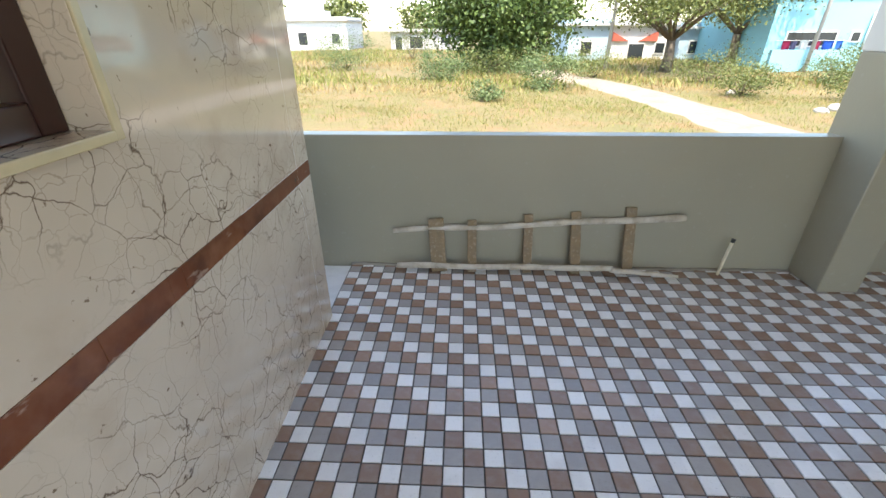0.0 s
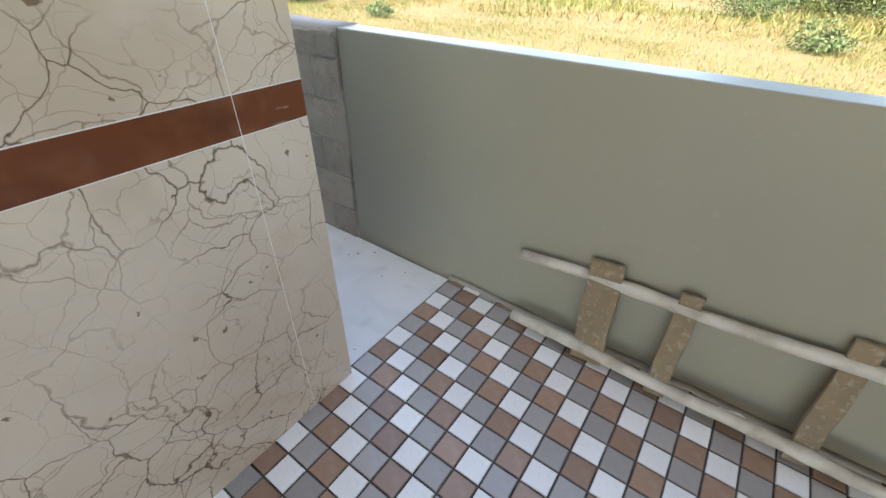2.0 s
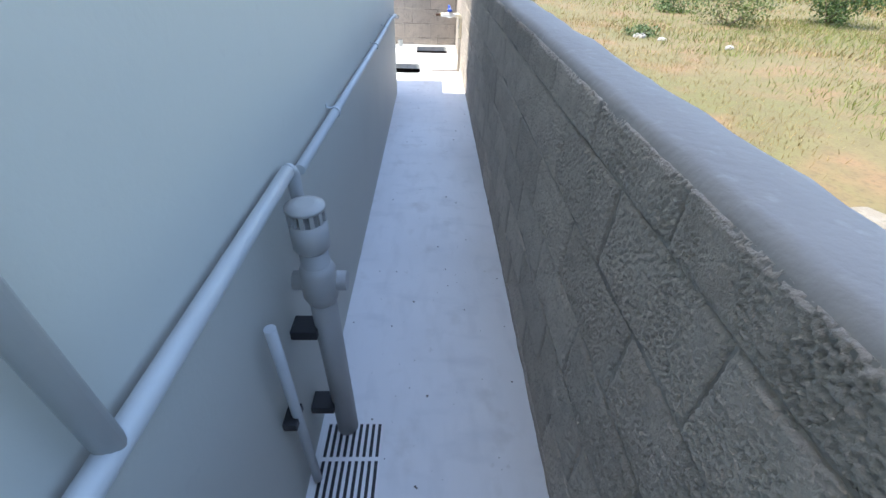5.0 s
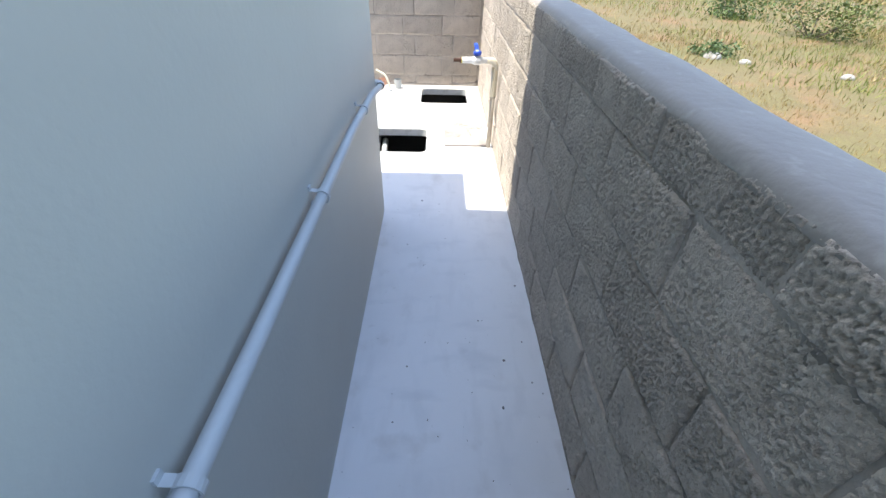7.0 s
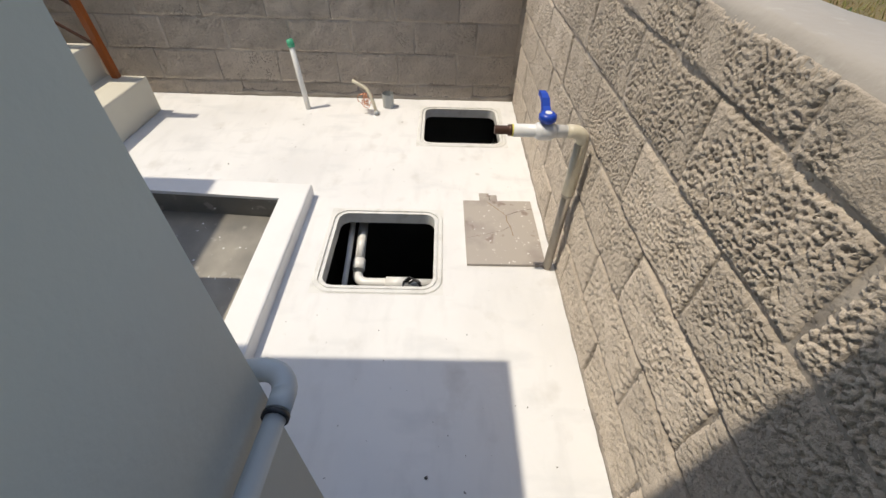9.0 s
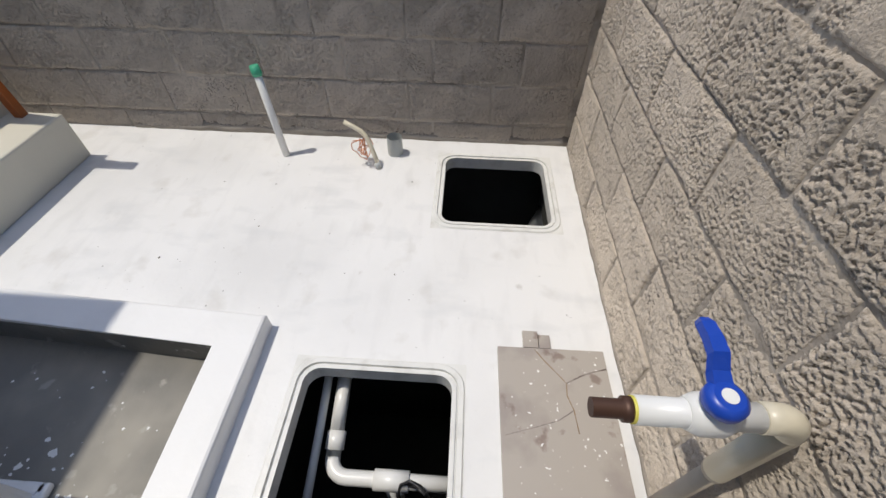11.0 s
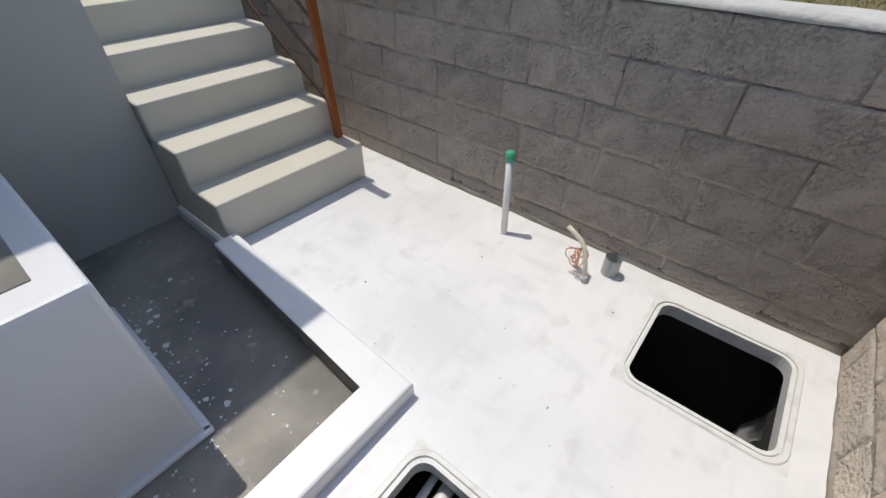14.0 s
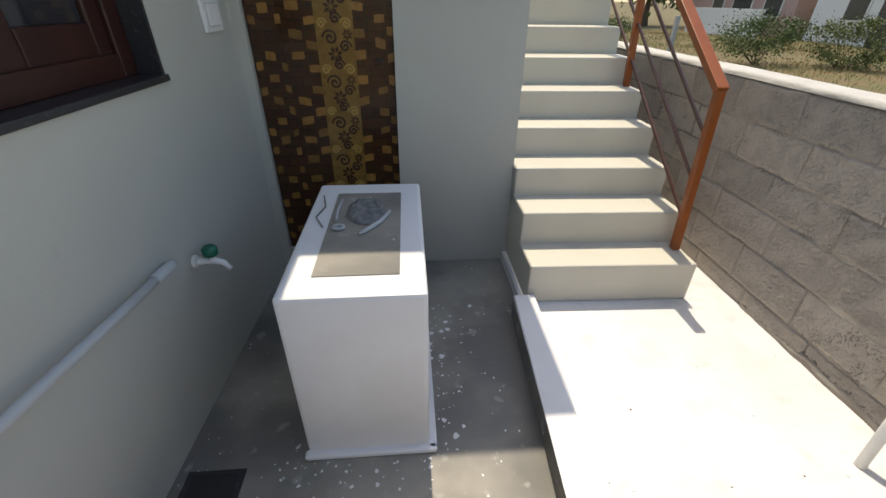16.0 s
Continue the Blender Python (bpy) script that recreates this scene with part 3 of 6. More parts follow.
def block_mesh(length, high, seed, cell):
    """One rough open-grained block face with knocked edges, lying along x, its face towards -y at y = 0."""
    nx, nz = max(4, round(length / cell)), max(4, round(high / cell))
    vs, fs = [], []
    for i in range(nx + 1):
        for k in range(nz + 1):
            x, z = length * i / nx, high * k / nz
            p = Vector((x, z, seed * 3.7))
            n = noise.noise(p * 160 + noise.noise_vector(p * 70) * 0.5)
            loose = min(1.0, max(0.15, 0.75 + 0.8 * noise.noise(p * 17) + 0.6 * noise.noise(p * 5)))
            pit = min(1.0, max(0.0, (n - 0.02) / 0.22))
            y = 0.0075 * pit * loose + 0.001 * noise.noise(p * 190) + 0.003 * noise.noise(p * 9)
            e = min(x, length - x, z, high - z) + 0.004 * noise.noise(p * 45)
            y += 0.0065 * max(0.1, 0.75 + 0.9 * noise.noise(p * 9)) * max(0.0, 1 - max(e, 0.0) / 0.011) ** 1.4
            vs.append((x + 0.0015 * noise.noise(p * 70), y, z + 0.0015 * noise.noise(p * 75 + Vector((9, 0, 0)))))
    for i in range(nx):
        for k in range(nz):
            a = i * (nz + 1) + k
            fs.append((a, a + nz + 1, a + nz + 2, a + 1))
    ring = [i * (nz + 1) for i in range(nx + 1)] + [nx * (nz + 1) + k for k in range(1, nz + 1)] + [i * (nz + 1) + nz for i in range(nx - 1, -1, -1)] + list(range(nz - 1, 0, -1))
    base = len(vs)
    vs += [(vs[q][0], 0.035, vs[q][2]) for q in ring]
    for k in range(len(ring)):
        n = (k + 1) % len(ring)
        fs.append((ring[k], base + k, base + n, ring[n]))
    me = bpy.data.meshes.new("block")
    me.from_pydata(vs, [], fs)
    me.polygons.foreach_set("use_smooth", [True] * len(fs))
    me.materials.append(BLOCK)
    return me


JOINT = 0.008
rng = random.Random(5)


def lay(wall, total, origin, width, heights, starts, cells):
    """Courses of blocks from the foot up: heights of the joints, lengths of each course's first block."""
    kinds = {}
    for c, (low, top) in enumerate(zip(heights, heights[1:])):
        key = (round(top - low, 3), cells[c])
        if key not in kinds:
            kinds[key] = [block_mesh(width - JOINT, top - low - JOINT, 10 * len(kinds) + q, cells[c]) for q in range(5)]
        u, w = 0.0, starts[c % 2]
        while total - u > 0.04:
            fit = min(1.0, w / width, (total - u) / width)
            ob = new("block", rng.choice(kinds[key]))
            ob.parent = wall
            ob.matrix_basis = origin @ pose(u + JOINT / 2, rng.uniform(-0.004, 0.002), low, rng.uniform(-0.3, 0.3), 0, rng.uniform(-0.25, 0.25)) @ Matrix.Diagonal((fit, 1, 1, 1))
            u += w
            w = width


lay(wall_n, -1.26 - END_X, pose(END_X, WALL_Y, 0), 0.37, (-0.04, 0.145, 0.33, 0.515, 0.70, 0.885, 0.992), (0.09, 0.28), (0.006, 0.006, 0.0045, 0.0032, 0.0032, 0.0032))
lay(wall_w, 7.4, pose(END_X, -4.8, 0, 0, 0, 90), 0.365, (-0.11, 0.075, 0.258, 0.437, 0.60, 0.77, 0.94), (0.221, 0.113), (0.0055,) * 6)

# ---- porch tiles ----
PITCH, GAP = 0.0872, 0.006
floor_porch = thing("floor_porch", "porch floor of small white, grey and brown parking tiles", "floor", (1.0, 1.0, 0), kind="structure")


def tile_mesh(m, w=PITCH - GAP):
    bm = boxes((0, w, 0, w, -0.012, 0.0), bevel=0.0)
    top = [v for v in bm.verts if v.co.z > -0.001]
    es = [e for e in bm.edges if all(v in top for v in e.verts)]
    bmesh.ops.bevel(bm, geom=es, offset=0.0025, segments=1, affect="EDGES")
    me = bpy.data.meshes.new("tile")
    bmesh.ops.recalc_face_normals(bm, faces=bm.faces)
    bm.to_mesh(me)
    bm.free()
    me.materials.append(m)
    return me


TILE_MATS = [TILE_WHITE, TILE_GREY, TILE_BROWN]
TILES = [tile_mesh(m) for m in TILE_MATS]
OX, OY = -0.0263, 1.192
rest = {0: [], 1: [], 2: []}
for i in range(-7, 59):
    for j in range(-48, 18):
        x, y = OX + i * PITCH, OY - PITCH + j * PITCH
        if x > 5.1 or y > WALL_Y - 0.012:
            continue
        c = (i + j + 1) % 3
        dz = 0.002 * noise.noise((i * 0.7, j * 0.9, 3.0))
        if -0.7 < x < 0.95 and 1.1 < y < 2.5:
            ob = new("tile", TILES[c])
            ob.parent = floor_porch
            ob.matrix_parent_inverse = Matrix.Translation((-1.0, -1.0, 0))
            ob.matrix_basis = pose(x + GAP / 2, y + GAP / 2, dz, random.uniform(-0.25, 0.25), random.uniform(-0.25, 0.25), random.uniform(-0.4, 0.4))
        else:
            rest[c].append((x + GAP / 2, y + GAP / 2, dz))
for c in rest:
    src = TILES[c]
    co = np.array([v.co[:] for v in src.vertices])
    polys = [list(p.vertices) for p in src.polygons]
    vs = np.concatenate([co + np.array(o) for o in rest[c]])
    fs = [[q + k * len(co) for q in p] for k in range(len(rest[c])) for p in polys]
    me = bpy.data.meshes.new("tiles")
    me.from_pydata(vs.tolist(), [], fs)
    me.materials.append(TILE_MATS[c])
    ob = new("tiles", me)
    ob.parent = floor_porch
    ob.matrix_parent_inverse = Matrix.Translation((-1.0, -1.0, 0))
    tagged(ob, kind="stuff")


# ---- porch: marble cladding ----
cladding = thing("marble_cladding", "polished cream marble wall cladding with brown cracks and a brown band", "wall cladding", (MARBLE_X, 0.6, 0), kind="structure")
X0, X1 = MARBLE_X - 0.02, MARBLE_X
JOINTS = [-3.2, -2.4, -1.6, -0.75, 0.02, 0.755, 1.785, 1.955]
for a, b in zip(JOINTS, JOINTS[1:]):
    a2, b2 = a + 0.0008, b - 0.0008
    part("slab", boxes((X0, X1, a2, b2, 0.0, 0.938), bevel=0.0008), MARBLE, cladding)
    under_window = MW0 - 0.01 < a and b < MW1 + 0.01
    if under_window:
        part("slab", boxes((X0, X1, a2, b2, 1.024, MWZ0), bevel=0.0008), MARBLE, cladding)
        part("slab", boxes((X0, X1, a2, b2, MWZ1, ROOF), bevel=0.0008), MARBLE, cladding)
    else:
        part("slab", boxes((X0, X1, a2, b2, 1.024, 1.93), bevel=0.0008), MARBLE, cladding)
        part("slab", boxes((X0, X1, a2, b2, 1.932, ROOF), bevel=0.0008), MARBLE, cladding)
for a, b in zip([-3.2, -2.1, -1.0, -0.1, 0.5, 0.755, 0.82, 1.785], [-2.1, -1.0, -0.1, 0.5, 0.755, 0.82, 1.785, 1.955]):
    part("band", boxes((X0, X1 + 0.0005, a + 0.001, b - 0.001, 0.940, 1.022), bevel=0.0008), BAND, cladding, "dark brown marble band")

JOINT_WHITE = mat("white_joint_filler", (0.75, 0.74, 0.70), 0.5)
for y in JOINTS[1:-1]:
    if y > 1.5 or y < -0.7:
        part("joint", boxes((X0, X1 - 0.0003, y - 0.0008, y + 0.0008, 0.0, ROOF if not MW0 - 0.01 < y < MW1 + 0.01 else MWZ0)), JOINT_WHITE, cladding, "thin white joint")
part("joint", boxes((X0, X1 - 0.0003, 1.20, 1.955, 0.938, 0.940), (X0, X1 - 0.0003, 1.20, 1.955, 1.022, 1.024)), JOINT_WHITE, cladding, "thin white joint")

porch_win = thing("window_2", "dark wooden porch window in a cream marble surround", "window", (MARBLE_X, 0.0, MWZ0), kind="structure")
part("surround", boxes((MARBLE_X - 0.17, MARBLE_X + 0.012, MW1 - 0.018, MW1 - 0.001, MWZ0 + 0.018, MWZ1), (MARBLE_X - 0.17, MARBLE_X + 0.012, MW0 + 0.001, MW0 + 0.018, MWZ0 + 0.018, MWZ1), bevel=0.002), MARBLE, porch_win)
part("window_sill", boxes((MARBLE_X - 0.17, MARBLE_X + 0.016, MW0 + 0.001, MW1 - 0.001, MWZ0 + 0.001, MWZ0 + 0.018), bevel=0.004), MARBLE, porch_win)
part("edging", boxes((MARBLE_X + 0.0125, MARBLE_X + 0.022, MW1 - 0.02, MW1 + 0.004, MWZ0 - 0.004, MWZ1), (MARBLE_X + 0.0165, MARBLE_X + 0.024, MW0, MW1 - 0.02, MWZ0 - 0.004, MWZ0 + 0.02), bevel=0.003), MARBLE_TRIM, porch_win, "cream polished edging")
part("window_frame", boxes((MARBLE_X - 0.15, MARBLE_X - 0.085, MW1 - 0.09, MW1 - 0.019, MWZ0 + 0.019, MWZ1), (MARBLE_X - 0.15, MARBLE_X - 0.085, MW0 + 0.019, MW1 - 0.09, MWZ0 + 0.019, MWZ0 + 0.09), bevel=0.005), DARK_WOOD, porch_win)
for a, b in ((-0.72, -0.02), (-0.015, 0.62)):
    part("sash", boxes((MARBLE_X - 0.14, MARBLE_X - 0.10, b - 0.08, b, MWZ0 + 0.09, MWZ1), (MARBLE_X - 0.14, MARBLE_X - 0.10, a, a + 0.08, MWZ0 + 0.09, MWZ1), (MARBLE_X - 0.14, MARBLE_X - 0.10, a + 0.08, b - 0.08, MWZ0 + 0.09, MWZ0 + 0.19), bevel=0.006), DARK_WOOD, porch_win)
    part("pane", boxes((MARBLE_X - 0.125, MARBLE_X - 0.12, a + 0.075, b - 0.075, MWZ0 + 0.185, MWZ1)), GLASS, porch_win, "dark glass pane")

# ---- porch: ladder, stub pipe ----
ladder = thing("wooden_ladder", "homemade wooden ladder of bare poles and planks against the parapet", "ladder", (0.8, 2.52, 0))


def pole(name, a, b, r0, r1, seed):
    rng = random.Random(seed)
    a, b = Vector(a), Vector(b)
    n = 26
    pts, radii = [], []
    for k in range(n + 1):
        s = k / n
        p = a.lerp(b, s)
        pts.append(p + Vector((0, 0.006 * noise.noise((s * 5, seed, 0)), 0.012 * noise.noise((s * 4, seed, 5)))))
        knot = 0.003 if rng.random() < 0.18 else 0.0
        radii.append(r0 + (r1 - r0) * s + knot + 0.0015 * noise.noise((s * 30, seed, 9)))
    return part(name, tube(pts, 0, 12, radii=radii), POLE, ladder)


pole("rail", (-0.29, 2.595, 0.305), (1.80, 2.59, 0.44), 0.020, 0.024, 3)
pole("rail", (-0.265, 2.525, 0.05), (1.33, 2.50, 0.065), 0.021, 0.021, 8)
pole("rail", (1.31, 2.482, 0.065), (1.79, 2.46, 0.03), 0.020, 0.012, 12)
for x, w, lean, top in ((0.055, 0.115, -0.08, 0.435), (0.30, 0.066, -0.02, 0.43), (0.71, 0.064, -0.02, 0.475), (1.065, 0.070, -0.06, 0.50), (1.445, 0.075, -0.04, 0.535)):
    bm = bmesh.new()
    box(bm, -w / 2, w / 2, -0.010, 0.010, 0.0, top - 0.03, bevel=0.003)
    bmesh.ops.subdivide_edges(bm, edges=[e for e in bm.edges if abs(e.verts[0].co.z - e.verts[1].co.z) > 0.2], cuts=5)
    for v in bm.verts:
        v.co += Vector((0.006 * noise.noise((v.co.z * 9, x, v.co.x * 4)), 0.003 * noise.noise((v.co.z * 14, x, 2)), 0.008 * noise.noise((v.co.x * 60, x, 3))))
    bm.transform(Matrix.Translation((x, 2.520, 0.006)) @ Matrix.Rotation(lean, 4, "Y") @ Matrix.Rotation(radians(-11.5), 4, "X"))
    part("rung", bm, WOOD_OLD, ladder, "weathered plank rung with nail holes")
stub = thing("conduit_stub", "thin grey conduit stub rising from the porch floor", "pipe", (2.125, 2.55, 0))
part("pipe", tube([(2.125, 2.55, -0.004), (2.14, 2.555, 0.12), (2.165, 2.565, 0.27)], 0.011, 12), CPVC, stub)
part("cap", tube([(2.164, 2.564, 0.262), (2.169, 2.567, 0.29)], 0.014, 12), BLACK, stub, "taped end")

# wiring seen past the column
box_w = thing("loose_wiring", "loose dark electric wires with a yellow connector on the wall", "wiring", (3.22, 2.6, 0.5))
part("connector", boxes((3.18, 3.23, 2.565, 2.618, 0.60, 0.72), bevel=0.006), YELLOW, box_w)
for q in range(3):
    pts = [(3.20 + 0.02 * q + 0.10 * math.sin(k / 10 * 3.1) * (1 + q * 0.4), 2.60 - 0.02 * q, 0.66 - 0.5 * (k / 10) * (1 - 0.55 * k / 10) - 0.03 * q) for k in range(11)]
    part("wire", tube(pts, 0.004, 6), BLACK, box_w)

# ---- passage: water pipe and tap ----
PY = HOUSE_Y + 0.028
supply = thing("water_pipe", "grey painted water pipe clipped along the house wall", "pipe", (-1.8, PY, 0.88))
part("pipe", tube([(-0.88, PY, 0.828), (-1.1, PY, 0.838), (-1.5, PY, 0.845), (-2.3, PY, 0.828), (-3.07, PY, 0.825)], 0.0155), PIPE_PAINT, supply)
part("riser", tube([(-2.45, PY, 0.83), (-2.45, PY, 2.9)], 0.0145), PIPE_PAINT, supply)
part("drop", tube(arc((-3.07, PY, 0.795), (0, 0, 0.03), (-0.03, 0, 0)) + [(-3.10, PY, 0.58)], 0.0155), PIPE_PAINT, supply)


def clip(parent, x, y, z, r, lift=0.012, m=PVC_WHITE):
    """A saddle clip round a pipe along x, with its screwed ear above."""
    bm = bmesh.new()
    pts = [((HOUSE_Y, h), (HOUSE_Y + 0.004, h)) for h in (z + r + lift, z + r + 0.002)]
    for k in range(13):
        a = radians(125 - 250 * k / 12)
        pts.append(tuple((y + q * math.cos(a), z + q * math.sin(a)) for q in (r + 0.0005, r + 0.004)))
    pts += [((HOUSE_Y, h), (HOUSE_Y + 0.004, h)) for h in (z - r - 0.002, z - r - 0.008)]
    prev = None
    for (iy, iz), (oy, oz) in pts:
        ring = [bm.verts.new((x - 0.007, iy, iz)), bm.verts.new((x + 0.007, iy, iz)), bm.verts.new((x + 0.007, oy, oz)), bm.verts.new((x - 0.007, oy, oz))]
        if prev:
            for k in range(4):
                bm.faces.new((prev[k], prev[(k + 1) % 4], ring[(k + 1) % 4], ring[k]))
        else:
            bm.faces.new(ring[::-1])
        prev = ring
    bm.faces.new(prev)
    return part("clip", bm, m, parent, "white plastic saddle clip")


for x in (-0.945, -1.55, -2.2):
    clip(supply, x, PY, 0.843, 0.0155, m=PVC_WHITE if x > -1 else PIPE_PAINT)

tap = thing("garden_tap", "white plastic wall tap with a fluted round handle", "tap", (-0.74, HOUSE_Y, 0.87))
part("elbow", tube([(-0.87, PY, 0.888), (-0.868, PY, 0.888), (-0.80, PY, 0.886), (-0.775, PY, 0.884)] + [tuple(p) for p in arc((-0.775, PY + 0.032, 0.882), (0, -0.032, 0), (0.032, 0, 0))] + [(-0.743, PY + 0.05, 0.882)], 0.0235, 16), PVC_WHITE, tap)
part("tape", tube([(-0.743, PY + 0.048, 0.882), (-0.743, PY + 0.063, 0.883)], 0.0165, 14), YELLOW, tap, "yellow thread tape")
part("spindle_pipe", tube([(-0.743, PY + 0.062, 0.883), (-0.743, PY + 0.07, 0.884), (-0.743, PY + 0.078, 0.885), (-0.743, PY + 0.135, 0.893)], 0, 14, radii=[0.0165, 0.0165, 0.0125, 0.0125]), PVC_WHITE, tap)
part("valve_body", tube([(-0.743, PY + 0.138, 0.868), (-0.743, PY + 0.138, 0.885), (-0.743, PY + 0.138, 0.91), (-0.743, PY + 0.138, 0.93)], 0, 16, radii=[0.014, 0.021, 0.022, 0.018]), PVC_WHITE, tap)
part("spout", tube([(-0.745, PY + 0.145, 0.888), (-0.746, PY + 0.160, 0.876), (-0.747, PY + 0.174, 0.856)], 0.0125, 14), PVC_WHITE, tap)
bm = bmesh.new()
rings = []
for z, f in ((0.925, 0.80), (0.932, 1.0), (0.952, 1.0), (0.960, 0.88)):
    ring = []
    for k in range(32):
        a = 2 * math.pi * k / 32
        r = 0.030 * f * (1 + 0.07 * math.cos(6 * a))
        ring.append(bm.verts.new((-0.743 + r * math.cos(a), PY + 0.138 + r * math.sin(a), z)))
    rings.append(ring)
for a, b in zip(rings, rings[1:]):
    for k in range(32):
        bm.faces.new((a[k], a[(k + 1) % 32], b[(k + 1) % 32], b[k]))
bm.faces.new(rings[0][::-1])
bm.faces.new(rings[-1])
knob = part("handle", bm, PVC_WHITE, tap)
part("disc", tube([(-0.743, PY + 0.138, 0.9595), (-0.743, PY + 0.138, 0.9625)], 0.017, 24), mat("pale_disc", (0.62, 0.66, 0.70), 0.3), knob, "pale grey inset disc")
part("slot", boxes((-0.753, -0.733, PY + 0.1355, PY + 0.1405, 0.962, 0.9635)), PVC_GREY, knob)

shrink = Matrix.Translation((-0.855, PY, 0.820)) @ Matrix.Scale(0.72, 4) @ Matrix.Translation((0.743, -PY, -0.882))
for ob in tap.children_recursive:
    ob.data.transform(shrink)

# ---- passage: downpipe and vent pipe ----
down = thing("downpipe", "large grey plastic rainwater downpipe open at the bottom", "pipe", (-1.83, 1.995, 0.04))
DX, DY = -1.808, HOUSE_Y + 0.093
bm = tube([(DX, DY, 0.112), (DX, DY + 0.018, 1.2), (DX, DY + 0.03, 2.98)], 0.047, 24, caps=False)
tube([(DX, DY + 0.03, 2.98), (DX, DY + 0.018, 1.2), (DX, DY, 0.112)], 0.043, 24, bm=bm, caps=False)
part("pipe", bm, PVC_GREY, down)
for z in (0.50, 1.9):
    br = part("bracket", boxes((DX - 0.10, DX - 0.03, HOUSE_Y, HOUSE_Y + 0.06, z - 0.002, z + 0.022), bevel=0.003), BLACK, down, "black pipe bracket")
    part("clamp", tube([(DX, DY + 0.016 * z, z - 0.012), (DX, DY + 0.016 * z, z + 0.012)], 0.051, 24), PVC_GREY, br)
for z in (0.40,):
    part("support", boxes((DX - 0.02, DX + 0.04, HOUSE_Y, HOUSE_Y + 0.085, z + 0.018, z + 0.042), bevel=0.002), PVC_WHITE, down, "pale plastic support")

vent = thing("vent_pipe", "grey waste pipe with a slotted cowl standing over a drain", "pipe", (-2.92, 2.02, FLOOR))
VX, VY = -2.97, HOUSE_Y + 0.085
part("pipe", tube([(VX, VY, FLOOR), (VX, VY, 0.70)], 0.032, 18), PVC_GREY, vent)
part("collar", tube([(VX, VY, 0.54), (VX, VY, 0.56), (VX, VY, 0.63), (VX, VY, 0.65)], 0, 18, radii=[0.034, 0.042, 0.042, 0.034]), PVC_GREY, vent)
part("branch", tube([(VX - 0.01, VY - 0.062, 0.59), (VX - 0.01, VY + 0.062, 0.59)], 0.024, 14), PVC_GREY, vent)
cowl = part("cowl", tube([(VX, VY, 0.69), (VX, VY, 0.70), (VX, VY, 0.765)], 0, 18, radii=[0.032, 0.040, 0.040]), PVC_GREY, vent)
for k in range(12):
    a = 2 * math.pi * k / 12
    bm = boxes((-0.004, 0.004, -0.004, 0.004, 0.765, 0.795))
    bm.transform(Matrix.Translation((VX + 0.036 * math.cos(a), VY + 0.036 * math.sin(a), 0)) @ Matrix.Rotation(a, 4, "Z"))
    part("slat", bm, PVC_GREY, cowl)
part("cap", tube([(VX, VY, 0.793), (VX, VY, 0.80), (VX, VY, 0.806)], 0, 18, radii=[0.042, 0.041, 0.02]), PVC_GREY, vent)
for z in (0.13, 0.45):
    part("bracket", boxes((VX - 0.02, VX + 0.04, HOUSE_Y, VY - 0.02, z - 0.014, z + 0.014), bevel=0.003), BLACK, vent, "black pipe bracket")
thin = thing("thin_pipe", "thin grey pipe running down the wall beside the vent pipe", "pipe", (-2.80, PY, 0.1))
part("pipe", tube([(-2.80, PY, 0.62), (-2.80, PY, 0.0)], 0.012, 12), PIPE_PAINT, thin)
part("bracket", boxes((-2.83, -2.77, HOUSE_Y, PY + 0.005, 0.30, 0.325), bevel=0.003), BLACK, thin)

grate = thing("floor_drain", "plastic floor drain grating, its dark slots drawn as black bars", "drain", (-2.85, 2.04, FLOOR))
part("plate", boxes((-2.99, -2.74, HOUSE_Y + 0.012, HOUSE_Y + 0.20, FLOOR, FLOOR + 0.004), bevel=0.001), WHITE_PAINT, grate)
# raised black bars stand in for the darkness of open slots
for row in range(2):
    for k in range(9):
        y = HOUSE_Y + 0.025 + k * 0.0195
        part("slot", boxes((-2.975 + row * 0.118, -2.87 + row * 0.118, y, y + 0.0095, FLOOR + 0.004, FLOOR + 0.0055)), BLACK, grate)

# ---- passage: far pipe, round the corner into the court ----
far = thing("water_pipe", "grey painted water pipe clipped low along the house wall", "pipe", (-5.0, PY, 0.72))
CX = HOUSE_X - 0.03
part("pipe", tube([(-3.15, PY, 0.79), (-4.0, PY, 0.768), (-5.0, PY, 0.744), (-5.8, PY, 0.734), (-6.25, PY, 0.705), (HOUSE_X + 0.02, PY, 0.656)], 0.0135), PIPE_PAINT, far)
part("elbow", tube([(HOUSE_X + 0.03, PY, 0.658), (HOUSE_X + 0.005, PY, 0.655)] + [tuple(p) for p in arc((HOUSE_X + 0.005, PY - 0.035, 0.654), (0, 0.035, 0), (-0.035, 0, 0))] + [(CX, PY - 0.07, 0.648)], 0.0162, 16), PIPE_PAINT, far)
part("pipe", tube([(CX, PY - 0.06, 0.65), (CX, 1.47, 0.572), (CX, 1.2, 0.556), (CX, 0.93, 0.541)], 0.0135), PIPE_PAINT, far)
part("sleeve", tube([(CX, 0.99, 0.545), (CX, 0.985, 0.545), (CX, 0.91, 0.540), (CX, 0.89, 0.539)], 0, 14, radii=[0.014, 0.0175, 0.0175, 0.015]), PIPE_PAINT, far)
part("tie", tube([(HOUSE_X + 0.034, PY, 0.659), (HOUSE_X + 0.040, PY, 0.660)], 0.0172, 16), BLACK, far, "black cable tie")
for x, z in ((-3.6, 0.778), (-4.78, 0.749), (-5.41, 0.739), (-6.04, 0.719)):
    clip(far, x, PY, z, 0.0138, m=PIPE_PAINT)

